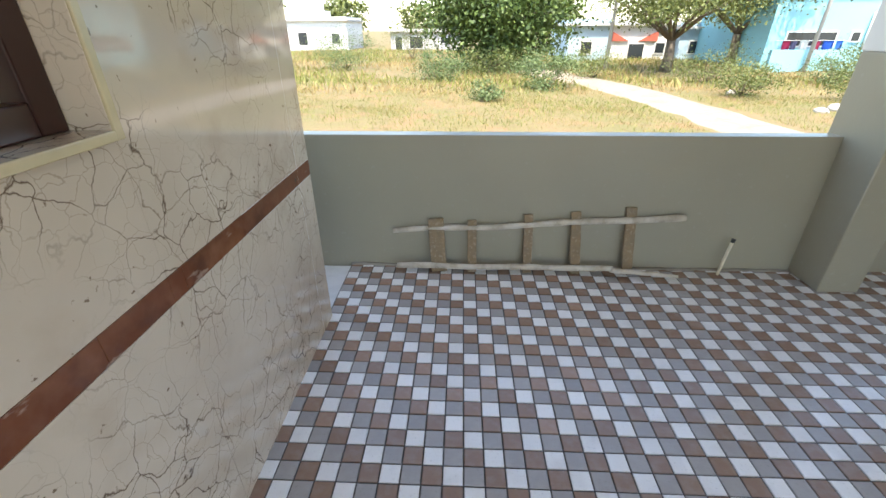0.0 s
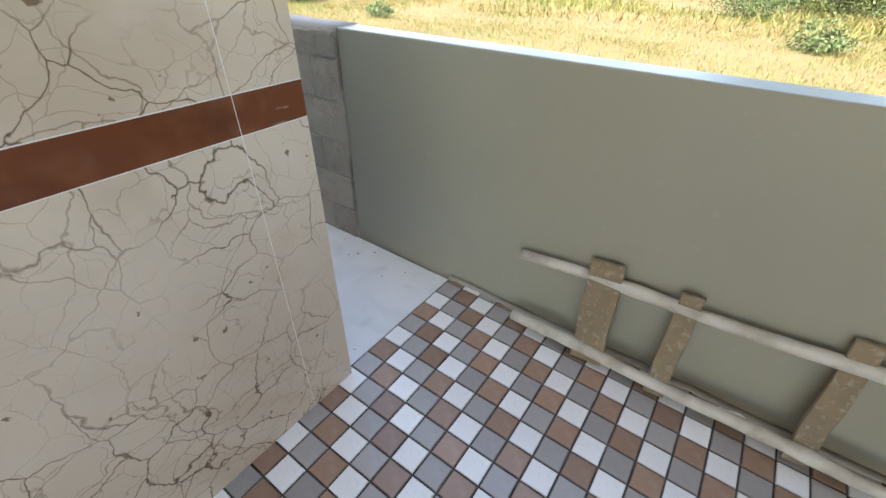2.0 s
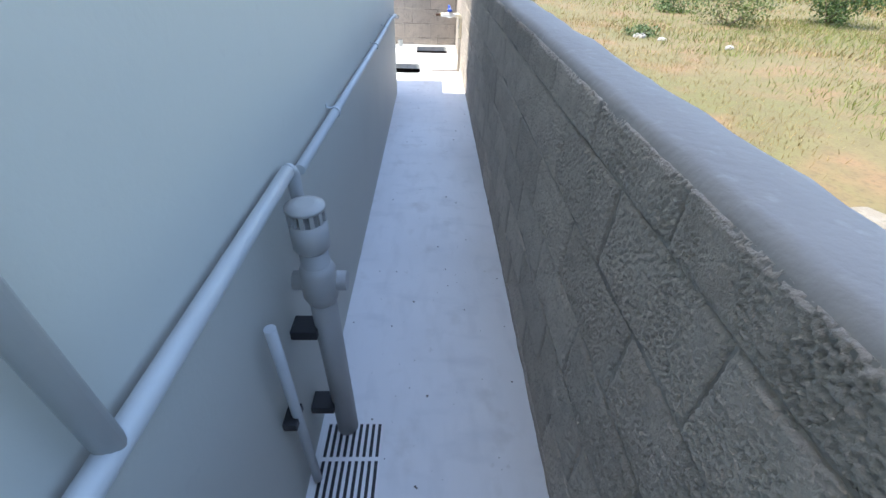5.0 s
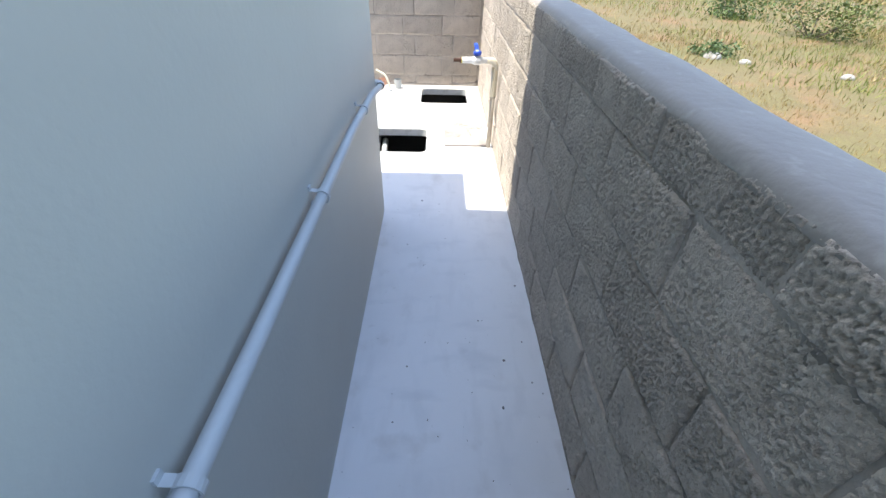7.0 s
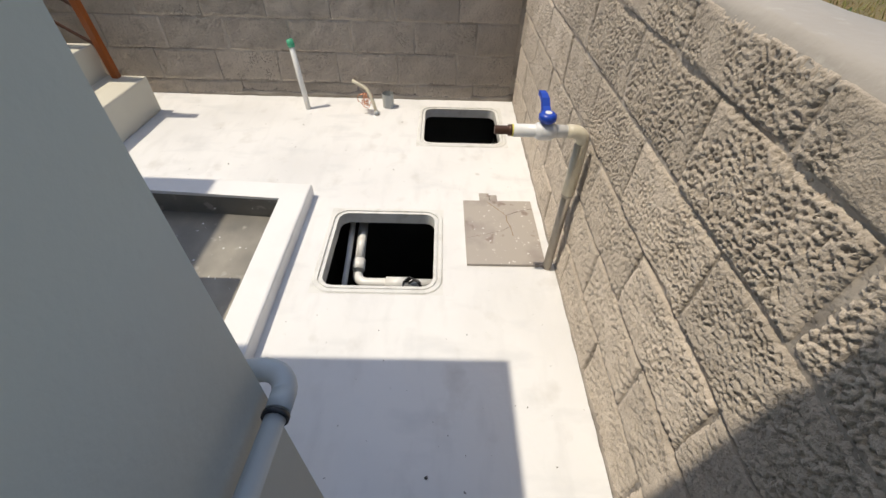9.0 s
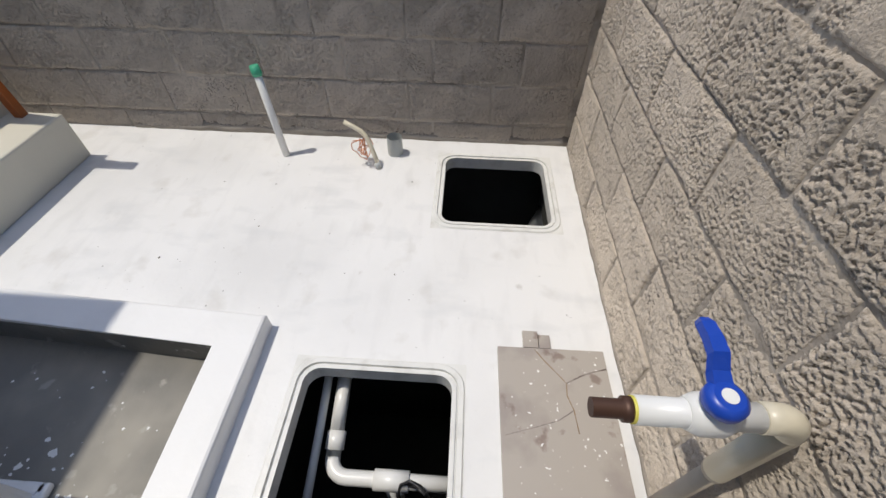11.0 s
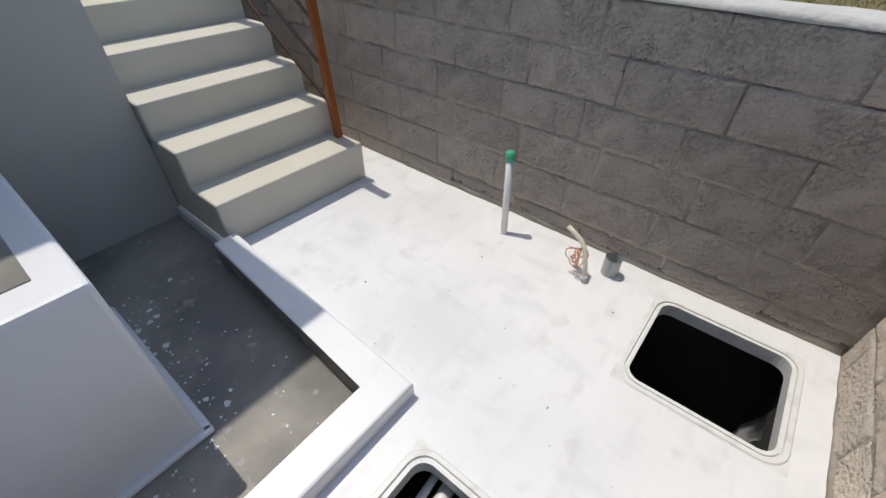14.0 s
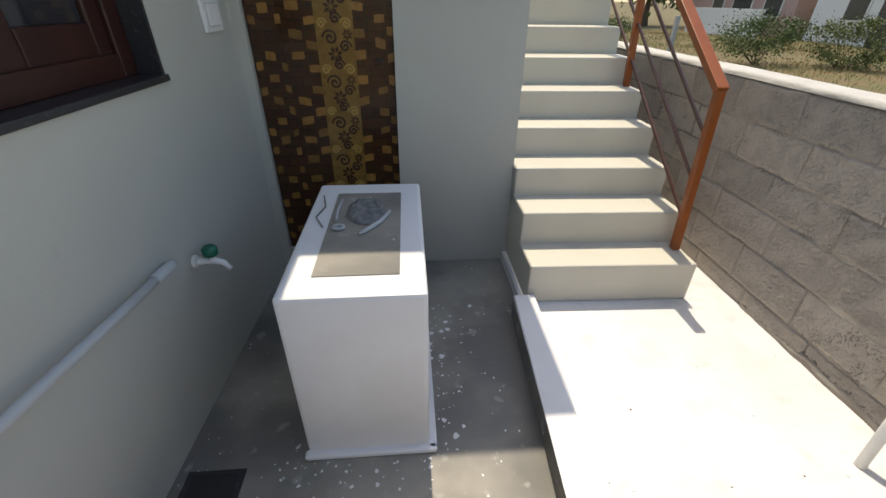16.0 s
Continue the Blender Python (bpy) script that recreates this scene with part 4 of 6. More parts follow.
# ---- yard: two open pits with moulded rims ----
for x0, x1, y0, y1 in HATCHES:
    pit = thing("manhole", "open square pit with a rounded white moulded rim", "manhole", ((x0 + x1) / 2, (y0 + y1) / 2, FLOOR), group="open pits in the yard")
    inner, mid, outer = (rounded_rect(x0 + d, x1 - d, y0 + d, y1 - d, r) for d, r in ((0.022, 0.045), (0.010, 0.055), (-0.010, 0.070)))
    bm = bmesh.new()
    levels = [(inner, -0.05), (inner, 0.004), (mid, 0.004), (mid, -0.003), (rounded_rect(x0 + 0.006, x1 - 0.006, y0 + 0.006, y1 - 0.006, 0.057), -0.003), (rounded_rect(x0 + 0.004, x1 - 0.004, y0 + 0.004, y1 - 0.004, 0.060), 0.006), (outer, 0.006), (rounded_rect(x0 - 0.014, x1 + 0.014, y0 - 0.014, y1 + 0.014, 0.072), 0.0008), (rounded_rect(x0 - 0.016, x1 + 0.016, y0 - 0.016, y1 + 0.016, 0.003), 0.0008)]
    rings = [[bm.verts.new((x, y, FLOOR + h)) for x, y in ring] for ring, h in levels]
    for a, b in zip(rings, rings[1:]):
        for k in range(len(a)):
            bm.faces.new((a[k], a[(k + 1) % len(a)], b[(k + 1) % len(b)], b[k]))
    # corner fillers down to the square opening
    part("rim", bm, mat("rim_plastic", (0.72, 0.72, 0.70), 0.4, tones=((20, 4, 0.5, 0.7, (0.5, 0.49, 0.46), 0.5),)), pit, "white moulded rim")
    # shaft walls and floor carry the pit's darkness in their colour
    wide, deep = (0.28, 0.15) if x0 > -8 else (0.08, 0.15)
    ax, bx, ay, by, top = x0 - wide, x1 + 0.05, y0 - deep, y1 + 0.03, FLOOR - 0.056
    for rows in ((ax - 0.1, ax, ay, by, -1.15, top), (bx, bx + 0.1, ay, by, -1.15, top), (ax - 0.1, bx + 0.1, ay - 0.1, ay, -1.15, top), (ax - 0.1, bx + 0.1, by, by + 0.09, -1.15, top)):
        part("shaft_wall", boxes(rows), SHAFT, pit, "cement shaft wall with the pit's shade in its colour")
    part("shaft_floor", boxes((ax - 0.1, bx + 0.1, ay - 0.1, by + 0.09, -1.25, -1.15)), SHAFT, pit, "cement pit bottom with the pit's shade in its colour")

hx0, hx1, hy0, hy1 = HATCHES[0]
plumb = thing("pit_plumbing", "white plastic pipes with tees inside the open pit", "pipe", (-7.5, 1.9, -0.3))
part("pipe", tube([(-7.70, 1.80, -0.14), (-7.45, 1.80, -0.22)] + [tuple(p) for p in arc((-7.45, 1.85, -0.22), (0, -0.05, 0), (0.05, 0, 0))] + [(-7.40, 2.0, -0.22), (-7.40, 2.15, -0.22)], 0.022, 14), PVC_WHITE, plumb)
part("tee", tube([(-7.40, 1.93, -0.22), (-7.40, 2.03, -0.22)], 0.029, 14), PVC_WHITE, plumb)
part("branch", tube([(-7.40, 1.98, -0.22), (-7.40, 1.98, -0.55)], 0.026, 14), PVC_WHITE, plumb)
part("pipe", tube([(-7.72, 1.752, -0.12), (-7.50, 1.748, -0.20), (-7.29, 1.745, -0.26)], 0.013, 12), PVC_WHITE, plumb)
part("elbow", tube([(-7.52, 1.80, -0.20), (-7.47, 1.80, -0.215)], 0.028, 14), PVC_WHITE, plumb)
for q in range(3):
    pts = [(-7.36 + 0.03 * math.sin(k * 0.7 + q), 2.05 + 0.05 * math.cos(k * 0.6 + q), -0.21 + 0.045 * math.sin(k * 0.9 + q * 2)) for k in range(10)]
    part("cable", tube(pts, 0.005, 6), BLACK, plumb, "black cable")
for ob in plumb.children:
    ob.data.transform(Matrix.Translation((-0.11, 0, 0)))
liner = thing("tank_liner", "pale plastic sheet hanging inside the far pit", "sheet", (-8.4, 2.47, -0.3))
bm = bmesh.new()
rows = []
for k in range(7):
    rows.append([bm.verts.new((-8.375 - 0.20 * (k / 6) + 0.01 * math.sin(q * 2.1 + k), 2.478 - 0.02 * (q % 2) - 0.10 * (k / 6) * (q / 6), -0.10 - 0.09 * q)) for q in range(7)])
for a, b in zip(rows, rows[1:]):
    for q in range(6):
        bm.faces.new((a[q], a[q + 1], b[q + 1], b[q]))
bmesh.ops.solidify(bm, geom=bm.faces[:], thickness=0.003)
part("sheet", bm, PVC_WHITE, liner, smooth=True)

LID = mat("grey_marble_tile", (0.42, 0.38, 0.34), 0.35, tones=((5, 6, 0.5, 0.62, (0.30, 0.26, 0.24), 0.7), (9, 6, 0.60, 0.64, (0.20, 0.14, 0.12), 0.7), (60, 2, 0.68, 0.71, (0.85, 0.85, 0.83), 0.9)))
lid = thing("cover_tile", "loose grey marbled tile with white paint spots lying by the wall", "tile", (-7.6, 2.42, FLOOR))
bm = boxes((-0.203, 0.203, -0.155, 0.155, 0.0, 0.012), bevel=0.001)
bm.transform(Matrix.Translation((-7.637, 2.423, FLOOR + 0.001)) @ Matrix.Rotation(radians(0.5), 4, "Z"))
part("tile", bm, LID, lid)
for pts, r, tint in ((((-7.835, 2.375), (-7.80, 2.40), (-7.765, 2.43), (-7.735, 2.455), (-7.70, 2.452), (-7.66, 2.465), (-7.60, 2.47)), 0.004, (0.26, 0.17, 0.09)), (((-7.735, 2.455), (-7.76, 2.50), (-7.775, 2.54), (-7.785, 2.575)), 0.0045, (0.15, 0.12, 0.11)), (((-7.66, 2.465), (-7.63, 2.42), (-7.61, 2.36), (-7.585, 2.28)), 0.003, (0.22, 0.19, 0.18))):
    part("crack", tube([(x, y, FLOOR + 0.0128 - r * 0.8) for x, y in pts], r, 8), mat("tile_crack", tint, 0.6, tones=((60, 4, 0.45, 0.6, (0.34, 0.30, 0.27), 0.7),)), lid, "dirty crack across the tile")
part("offcut", boxes((-7.898, -7.842, 2.343, 2.388, FLOOR, FLOOR + 0.011), (-7.886, -7.842, 2.39, 2.424, FLOOR, FLOOR + 0.011)), LID, lid)

# ---- yard: valve on the wall ----
valve = thing("ball_valve_pipe", "cream plastic pipe with blue handled ball valve on block wall", "valve", (-7.435, 2.58, FLOOR))
VP = -7.435
SMEARED = mat("mortar_smeared_pipe", (0.44, 0.39, 0.32), 0.6, tones=((20, 5, 0.45, 0.7, (0.36, 0.31, 0.26), 0.7),))
part("pipe", tube([(VP, 2.585, FLOOR), (VP, 2.585, 0.40)], 0.016, 16), SMEARED, valve)
part("coupling", tube([(VP, 2.585, 0.33), (VP, 2.585, 0.36)], 0.020, 16), SMEARED, valve)
part("elbow", tube([(VP, 2.585, 0.34), (VP, 2.585, 0.53)] + [tuple(p) for p in arc((VP, 2.55, 0.53), (0, 0.035, 0), (0, 0, 0.035))] + [(VP, 2.53, 0.565)], 0.021, 16), CPVC, valve)
part("pipe", tube([(VP, 2.535, 0.565), (VP, 2.37, 0.565)], 0.019, 16), PVC_WHITE, valve)
part("valve_body", tube([(VP, 2.495, 0.565), (VP, 2.48, 0.565), (VP, 2.45, 0.565), (VP, 2.435, 0.565)], 0, 16, radii=[0.021, 0.028, 0.028, 0.021]), PVC_WHITE, valve)
part("tape", tube([(VP, 2.372, 0.565), (VP, 2.366, 0.565)], 0.0180, 16), YELLOW, valve, "yellow thread tape")
part("nipple", tube([(VP, 2.368, 0.565), (VP, 2.355, 0.565), (VP, 2.354, 0.565), (VP, 2.315, 0.565)], 0, 14, radii=[0.017, 0.017, 0.013, 0.013]), mat("rusty_steel", (0.09, 0.045, 0.03), 0.5, 0.4), valve, "dark rusty threaded end")
hub = part("handle", tube([(VP, 2.465, 0.595), (VP, 2.465, 0.602), (VP, 2.465, 0.615), (VP, 2.465, 0.622)], 0, 20, radii=[0.020, 0.026, 0.026, 0.018]), BLUE, valve, "blue plastic handle")
bm = bmesh.new()
pts = [(VP - 0.010, 2.465, 0.612), (VP - 0.030, 2.463, 0.622), (VP - 0.046, 2.461, 0.640), (VP - 0.066, 2.459, 0.644), (VP - 0.086, 2.456, 0.645), (VP - 0.094, 2.455, 0.642)]
prev = None
for (x, y, z), w in zip(pts, (0.015, 0.014, 0.013, 0.012, 0.011, 0.007)):
    ring = [bm.verts.new((x, y - w, z - 0.006)), bm.verts.new((x, y + w, z - 0.006)), bm.verts.new((x, y + w * 0.8, z + 0.006)), bm.verts.new((x, y - w * 0.8, z + 0.006))]
    if prev:
        for k in range(4):
            bm.faces.new((prev[k], prev[(k + 1) % 4], ring[(k + 1) % 4], ring[k]))
    else:
        bm.faces.new(ring[::-1])
    prev = ring
bm.faces.new(prev)
part("lever", bm, BLUE, hub)
part("badge", tube([(VP, 2.465, 0.6215), (VP, 2.465, 0.6235)], 0.010, 16), PVC_WHITE, hub)

# ---- yard: pipes standing up from the floor ----
gp = thing("capped_pipe", "leaning white plastic pipe with a green taped end", "pipe", (-8.745, 1.342, FLOOR))
part("pipe", tube([(-8.745, 1.342, FLOOR), (-8.765, 1.323, 0.15), (-8.787, 1.304, 0.335)], 0.0155, 16), PVC_WHITE, gp)
part("tape_end", tube([(-8.786, 1.305, 0.325), (-8.788, 1.303, 0.34), (-8.791, 1.299, 0.365)], 0, 14, radii=[0.018, 0.021, 0.018]), GREEN_CAP, gp, "green taped end")
bend = thing("bent_conduit", "bent cream conduit with a tangle of copper wire", "conduit", (-8.69, 1.755, FLOOR))
part("conduit", tube([(-8.683, 1.772, FLOOR), (-8.700, 1.752, 0.045), (-8.716, 1.733, 0.09), (-8.727, 1.718, 0.113), (-8.736, 1.698, 0.128), (-8.744, 1.665, 0.143), (-8.750, 1.63, 0.158)], 0.0098, 14), CPVC, bend)
part("collar", tube([(-8.683, 1.772, FLOOR), (-8.691, 1.763, 0.004)], 0.014, 14), PIPE_PAINT, bend)
rngw = random.Random(11)
for q in range(5):
    c, r = Vector((-8.712, 1.705, 0.062)), rngw.uniform(0.022, 0.042)
    ax = Vector((rngw.uniform(-1, 1), rngw.uniform(-1, 1), rngw.uniform(-0.6, 1))).normalized()
    u = ax.cross(Vector((0.3, 0.8, 0.2))).normalized()
    v = ax.cross(u)
    part("wire", tube([c + (u * math.cos(k * 0.55) + v * math.sin(k * 0.55)) * r * (1 + 0.25 * math.sin(k * 1.7 + q)) for k in range(14)], 0.0022, 6), COPPER, bend, "copper wire")
stubp = thing("pipe_stub", "short open grey pipe stub in the white floor", "pipe", (-8.80, 1.828, FLOOR))
bm = tube([(-8.80, 1.828, FLOOR), (-8.80, 1.828, 0.065)], 0.034, 20, caps=False)
tube([(-8.80, 1.828, 0.065), (-8.80, 1.828, FLOOR + 0.002)], 0.030, 20, bm=bm, caps=False)
part("pipe", bm, mat("pale_grey_pipe", (0.42, 0.44, 0.43), 0.4), stubp)

# ---- court: tap, switch, drain cover ----
ct = thing("court_tap", "white plastic tap with a dark green knob on the wall", "tap", (HOUSE_X, 0.745, 0.455))
TZ = 0.455
part("flange", tube([(HOUSE_X - 0.001, 0.745, TZ), (HOUSE_X - 0.010, 0.745, TZ)], 0.022, 18), PVC_WHITE, ct)
part("body", tube([(HOUSE_X - 0.008, 0.745, TZ), (HOUSE_X - 0.03, 0.745, TZ), (HOUSE_X - 0.034, 0.745, TZ), (HOUSE_X - 0.075, 0.745, TZ + 0.002), (HOUSE_X - 0.10, 0.745, TZ - 0.006), (HOUSE_X - 0.118, 0.745, TZ - 0.032)], 0, 14, radii=[0.013, 0.013, 0.010, 0.012, 0.010, 0.009]), PVC_WHITE, ct)
part("stem", tube([(HOUSE_X - 0.065, 0.745, TZ), (HOUSE_X - 0.065, 0.745, TZ + 0.03)], 0.009, 12), PVC_WHITE, ct)
part("knob", tube([(HOUSE_X - 0.065, 0.745, TZ + 0.022), (HOUSE_X - 0.065, 0.745, TZ + 0.028), (HOUSE_X - 0.065, 0.745, TZ + 0.052), (HOUSE_X - 0.065, 0.745, TZ + 0.060)], 0, 18, radii=[0.017, 0.025, 0.025, 0.016]), GREEN, ct, "dark green round knob")
sw = thing("switch", "white two-gang wall switch plate", "switch", (HOUSE_X, 0.17, 1.17))
part("plate", boxes((HOUSE_X - 0.012, HOUSE_X, 0.095, 0.245, 1.12, 1.235), bevel=0.004), SWITCH, sw)
part("inner_frame", boxes((HOUSE_X - 0.016, HOUSE_X - 0.012, 0.118, 0.222, 1.138, 1.217), bevel=0.0015), mat("grey_switch_frame", (0.5, 0.5, 0.5), 0.3), sw)
for a, b in ((0.122, 0.168), (0.172, 0.218)):
    part("rocker", boxes((HOUSE_X - 0.021, HOUSE_X - 0.016, a, b, 1.142, 1.213), bevel=0.002), SWITCH, sw)
dr = thing("drain_cover", "square floor drain, its dark opening drawn as a black plate", "drain", (-6.71, 1.25, SUNK))
part("frame", boxes((-6.80, -6.62, 1.18, 1.32, SUNK, SUNK + 0.004), bevel=0.001), DARK_GRANITE, dr)
# no cut here: a black plate gives the opening its darkness
part("hole", boxes((-6.78, -6.64, 1.195, 1.305, SUNK + 0.004, SUNK + 0.0055)), BLACK, dr)

# chips of mortar and dirt lying on the white floor
CHIP = mat("mortar_chip", (0.12, 0.11, 0.10), 0.9, tones=((40, 3, 0.45, 0.65, (0.30, 0.28, 0.25), 0.8),))
rngc = random.Random(31)
bm = bmesh.new()
for _ in range(170):
    near_porch = rngc.random() < 0.35
    x, y = (rngc.uniform(-2.2, -0.8), rngc.uniform(1.98, 2.6)) if near_porch else (rngc.uniform(-8.7, -2.2), rngc.uniform(1.96, 2.6))
    if x < -7.9:
        y = rngc.uniform(0.7, 2.0)
    elif x < -7.2:
        continue
    r = rngc.choice((0.0015, 0.002, 0.003, 0.0045)) * rngc.uniform(0.7, 1.3)
    ring = [bm.verts.new((x + r * rngc.uniform(0.6, 1.5) * math.cos(k * 1.257), y + r * rngc.uniform(0.6, 1.3) * math.sin(k * 1.257), FLOOR + 0.0006)) for k in range(5)]
    tip = bm.verts.new((x, y, FLOOR + r * 0.9))
    for k in range(5):
        bm.faces.new((ring[k], ring[(k + 1) % 5], tip))
tagged(obj("floor_grit", bm, CHIP), "dark chips of mortar and dirt on the white floor", "grit", kind="stuff")

# uneven cement fillet where the block walls and the parapet meet the floor
FILLET = mat("cement_fillet", (0.36, 0.32, 0.275), 0.9, tones=((9, 5, 0.45, 0.65, (0.24, 0.21, 0.18), 0.7),), bump=(("noise", 60, 0.6, 0.006),))
def fillet(x0, y0, x1, y1, inward, wide, high, seed, base):
    bm = bmesh.new()
    n = int(math.hypot(x1 - x0, y1 - y0) / 0.04)
    rows = []
    for k in range(n + 1):
        x, y = x0 + (x1 - x0) * k / n, y0 + (y1 - y0) * k / n
        w = wide * (0.7 + 0.9 * abs(noise.noise((k * 0.21, seed, 0))) + 0.5 * noise.noise((k * 0.8, seed, 3)))
        h = high * (0.7 + 1.0 * abs(noise.noise((k * 0.17, seed, 5))) + 0.4 * noise.noise((k * 0.7, seed, 8)))
        rows.append([bm.verts.new((x, y, base - 0.004)), bm.verts.new((x + inward[0] * w, y + inward[1] * w, base + 0.0006)), bm.verts.new((x + inward[0] * w * 0.35, y + inward[1] * w * 0.35, base + h * 0.4)), bm.verts.new((x - inward[0] * 0.008, y - inward[1] * 0.008, base + h))])
    for a, b in zip(rows, rows[1:]):
        for q in range(4):
            bm.faces.new((a[q], a[(q + 1) % 4], b[(q + 1) % 4], b[q]))
    bm.faces.new(rows[0])
    bm.faces.new(rows[-1][::-1])
    return bm
part("fillet", fillet(END_X, 0.55, END_X, WALL_Y, (1, 0), 0.012, 0.045, 2, FLOOR), FILLET, wall_w, "rough cement fillet at the foot", True)
part("fillet", fillet(-1.26, WALL_Y, END_X, WALL_Y, (0, -1), 0.008, 0.02, 4, FLOOR), FILLET, wall_n, "rough cement fillet at the foot", True)
part("fillet", fillet(2.68, WALL_Y, -0.64, WALL_Y, (0, -1), 0.022, 0.012, 6, 0.0), FILLET, bpy.data.objects["parapet"], "cement smeared at the foot", True)

# ---- stand: raw cement top with scraps ----
part("cement_top", boxes((-7.315, -7.072, 0.48, 1.05, 0.574, 0.5805), bevel=0.002), CEMENT, stand, "grey unpainted cement top")
heap = thing("scrap_cloth", "crumpled grey cloth and mortar scraps on the stand", "cloth", (-7.18, 0.62, 0.5755))
bm = bmesh.new()
bmesh.ops.create_grid(bm, x_segments=22, y_segments=26, size=0.5)
for v in bm.verts:
    u, w = v.co.x * 2, v.co.y * 2
    rim = max(0.0, 1 - (u * u + w * w) ** 0.9)
    edge = 1 + 0.16 * noise.noise((math.atan2(w, u) * 1.6, 3.3, 0))
    v.co = Vector((-7.18 + u * 0.075 * edge, 0.645 + w * 0.115 * edge, 0.5765 + 0.016 * min(1, rim * 2) * (0.55 + 1.0 * abs(noise.noise((u * 3.5, w * 3.5, 1)))) + 0.003 * noise.noise((u * 14, w * 14, 2))))
bmesh.ops.delete(bm, geom=[v for v in bm.verts if v.co.z < 0.5769], context="VERTS")
part("crumpled_cloth", bm, mat("grey_cloth", (0.16, 0.165, 0.165), 0.95, tones=((40, 5, 0.4, 0.65, (0.26, 0.26, 0.25), 0.8),), bump=(("noise", 90, 0.8, 0.01),)), heap, smooth=True)
strips = thing("plastic_strips", "pale plastic strips and a bent wire lying on the stand", "scrap", (-7.18, 0.8, 0.5755))
part("strip", tube([(-7.265, 0.66, 0.583), (-7.235, 0.74, 0.584), (-7.195, 0.795, 0.583), (-7.17, 0.82, 0.582)], 0, 8, radii=[0.006, 0.008, 0.008, 0.005]), PIPE_PAINT, strips)
part("strip", tube([(-7.085, 0.55, 0.582), (-7.080, 0.64, 0.583), (-7.085, 0.72, 0.582)], 0.005, 8), PIPE_PAINT, strips)
part("ring", tube([(-7.10 + 0.018 * math.cos(k * 0.6), 0.775 + 0.014 * math.sin(k * 0.6), 0.585) for k in range(11)], 0.005, 8), PIPE_PAINT, strips)
part("wire", tube([(-7.02, 0.55, 0.60), (-7.03, 0.60, 0.578), (-7.01, 0.68, 0.576), (-7.045, 0.755, 0.576)], 0.003, 6), STEEL, strips)

# paint splashes round the stand
for ob in list(heap.children) + list(strips.children):
    ob.data.transform(Matrix.Translation((-0.012, 0.005, 0.005)))
SPLASH = mat("paint_splash", (0.74, 0.74, 0.73), 0.5)
rngp = random.Random(21)
bm = bmesh.new()
def blob(cx, cy, r):
    n = 9
    ph = rngp.random() * 6
    vs = [bm.verts.new((cx + r * (1 + 0.35 * math.sin(3 * a + ph)) * math.cos(a) , cy + r * (1 + 0.3 * math.sin(2 * a + ph)) * math.sin(a), SUNK + 0.0012)) for a in [2 * math.pi * k / n for k in range(n)]]
    bm.faces.new(vs)
for _ in range(110):
    side_x = rngp.random() < 0.6
    if side_x:
        blob(-7.415 - abs(rngp.gauss(0, 0.07)), rngp.uniform(0.35, 1.2), rngp.choice((0.002, 0.003, 0.004, 0.006, 0.010)) * rngp.uniform(0.6, 1.2))
    else:
        blob(rngp.uniform(-7.4, -6.85), 1.17 + abs(rngp.gauss(0, 0.06)), rngp.choice((0.002, 0.003, 0.004, 0.006)) * rngp.uniform(0.6, 1.2))
for _ in range(120):
    blob(rngp.uniform(-7.72, -6.6), rngp.uniform(0.0, 1.44), rngp.choice((0.0015, 0.002, 0.004)))
tagged(obj("paint_splashes", bm, SPLASH), "white paint drips spattered on the cement floor", "paint", kind="stuff")

# ---- back door ----
def door_material():
    m = mat("printed_weave", (0.06, 0.025, 0.010), 0.18)
    nt = m.node_tree
    b = nt.nodes["Principled BSDF"]
    co = node(nt, "ShaderNodeTexCoord")
    sep = node(nt, "ShaderNodeSeparateXYZ", [("Vector", co.outputs["Object"])])
    wave = node(nt, "ShaderNodeTexNoise", [("Vector", co.outputs["Object"])], Scale=9.0, Detail=2.0)
    w2 = node(nt, "ShaderNodeMath", [(0, wave.outputs["Fac"])])
    w2.operation = "MULTIPLY_ADD"
    w2.inputs[1].default_value = 0.03
    nt.links.new(sep.outputs["Z"], w2.inputs[2])
    com = node(nt, "ShaderNodeCombineXYZ", [("X", sep.outputs["X"]), ("Y", w2.outputs[0])])
    br = node(nt, "ShaderNodeTexBrick", [("Vector", com.outputs[0])], Scale=1.0, Mortar_Size=0.004, Mortar_Smooth=1.0, Bias=-0.45, Brick_Width=0.125, Row_Height=0.047)
    br.inputs["Color1"].default_value = (0.075, 0.028, 0.010, 1)
    br.inputs["Color2"].default_value = (0.13, 0.052, 0.016, 1)
    br.inputs["Mortar"].default_value = (0.045, 0.016, 0.007, 1)
    br.offset = 0.5
    grain = node(nt, "ShaderNodeTexNoise", [("Vector", co.outputs["Object"])], Scale=60.0, Detail=4.0)
    mix = nt.nodes.new("ShaderNodeMix")
    mix.data_type, mix.blend_type = "RGBA", "MULTIPLY"
    mix.inputs["Factor"].default_value = 0.8
    nt.links.new(br.outputs["Color"], mix.inputs["A"])
    nt.links.new(grain.outputs["Color"], mix.inputs["B"])
    nt.links.new(mix.outputs["Result"], b.inputs["Base Color"])
    return m


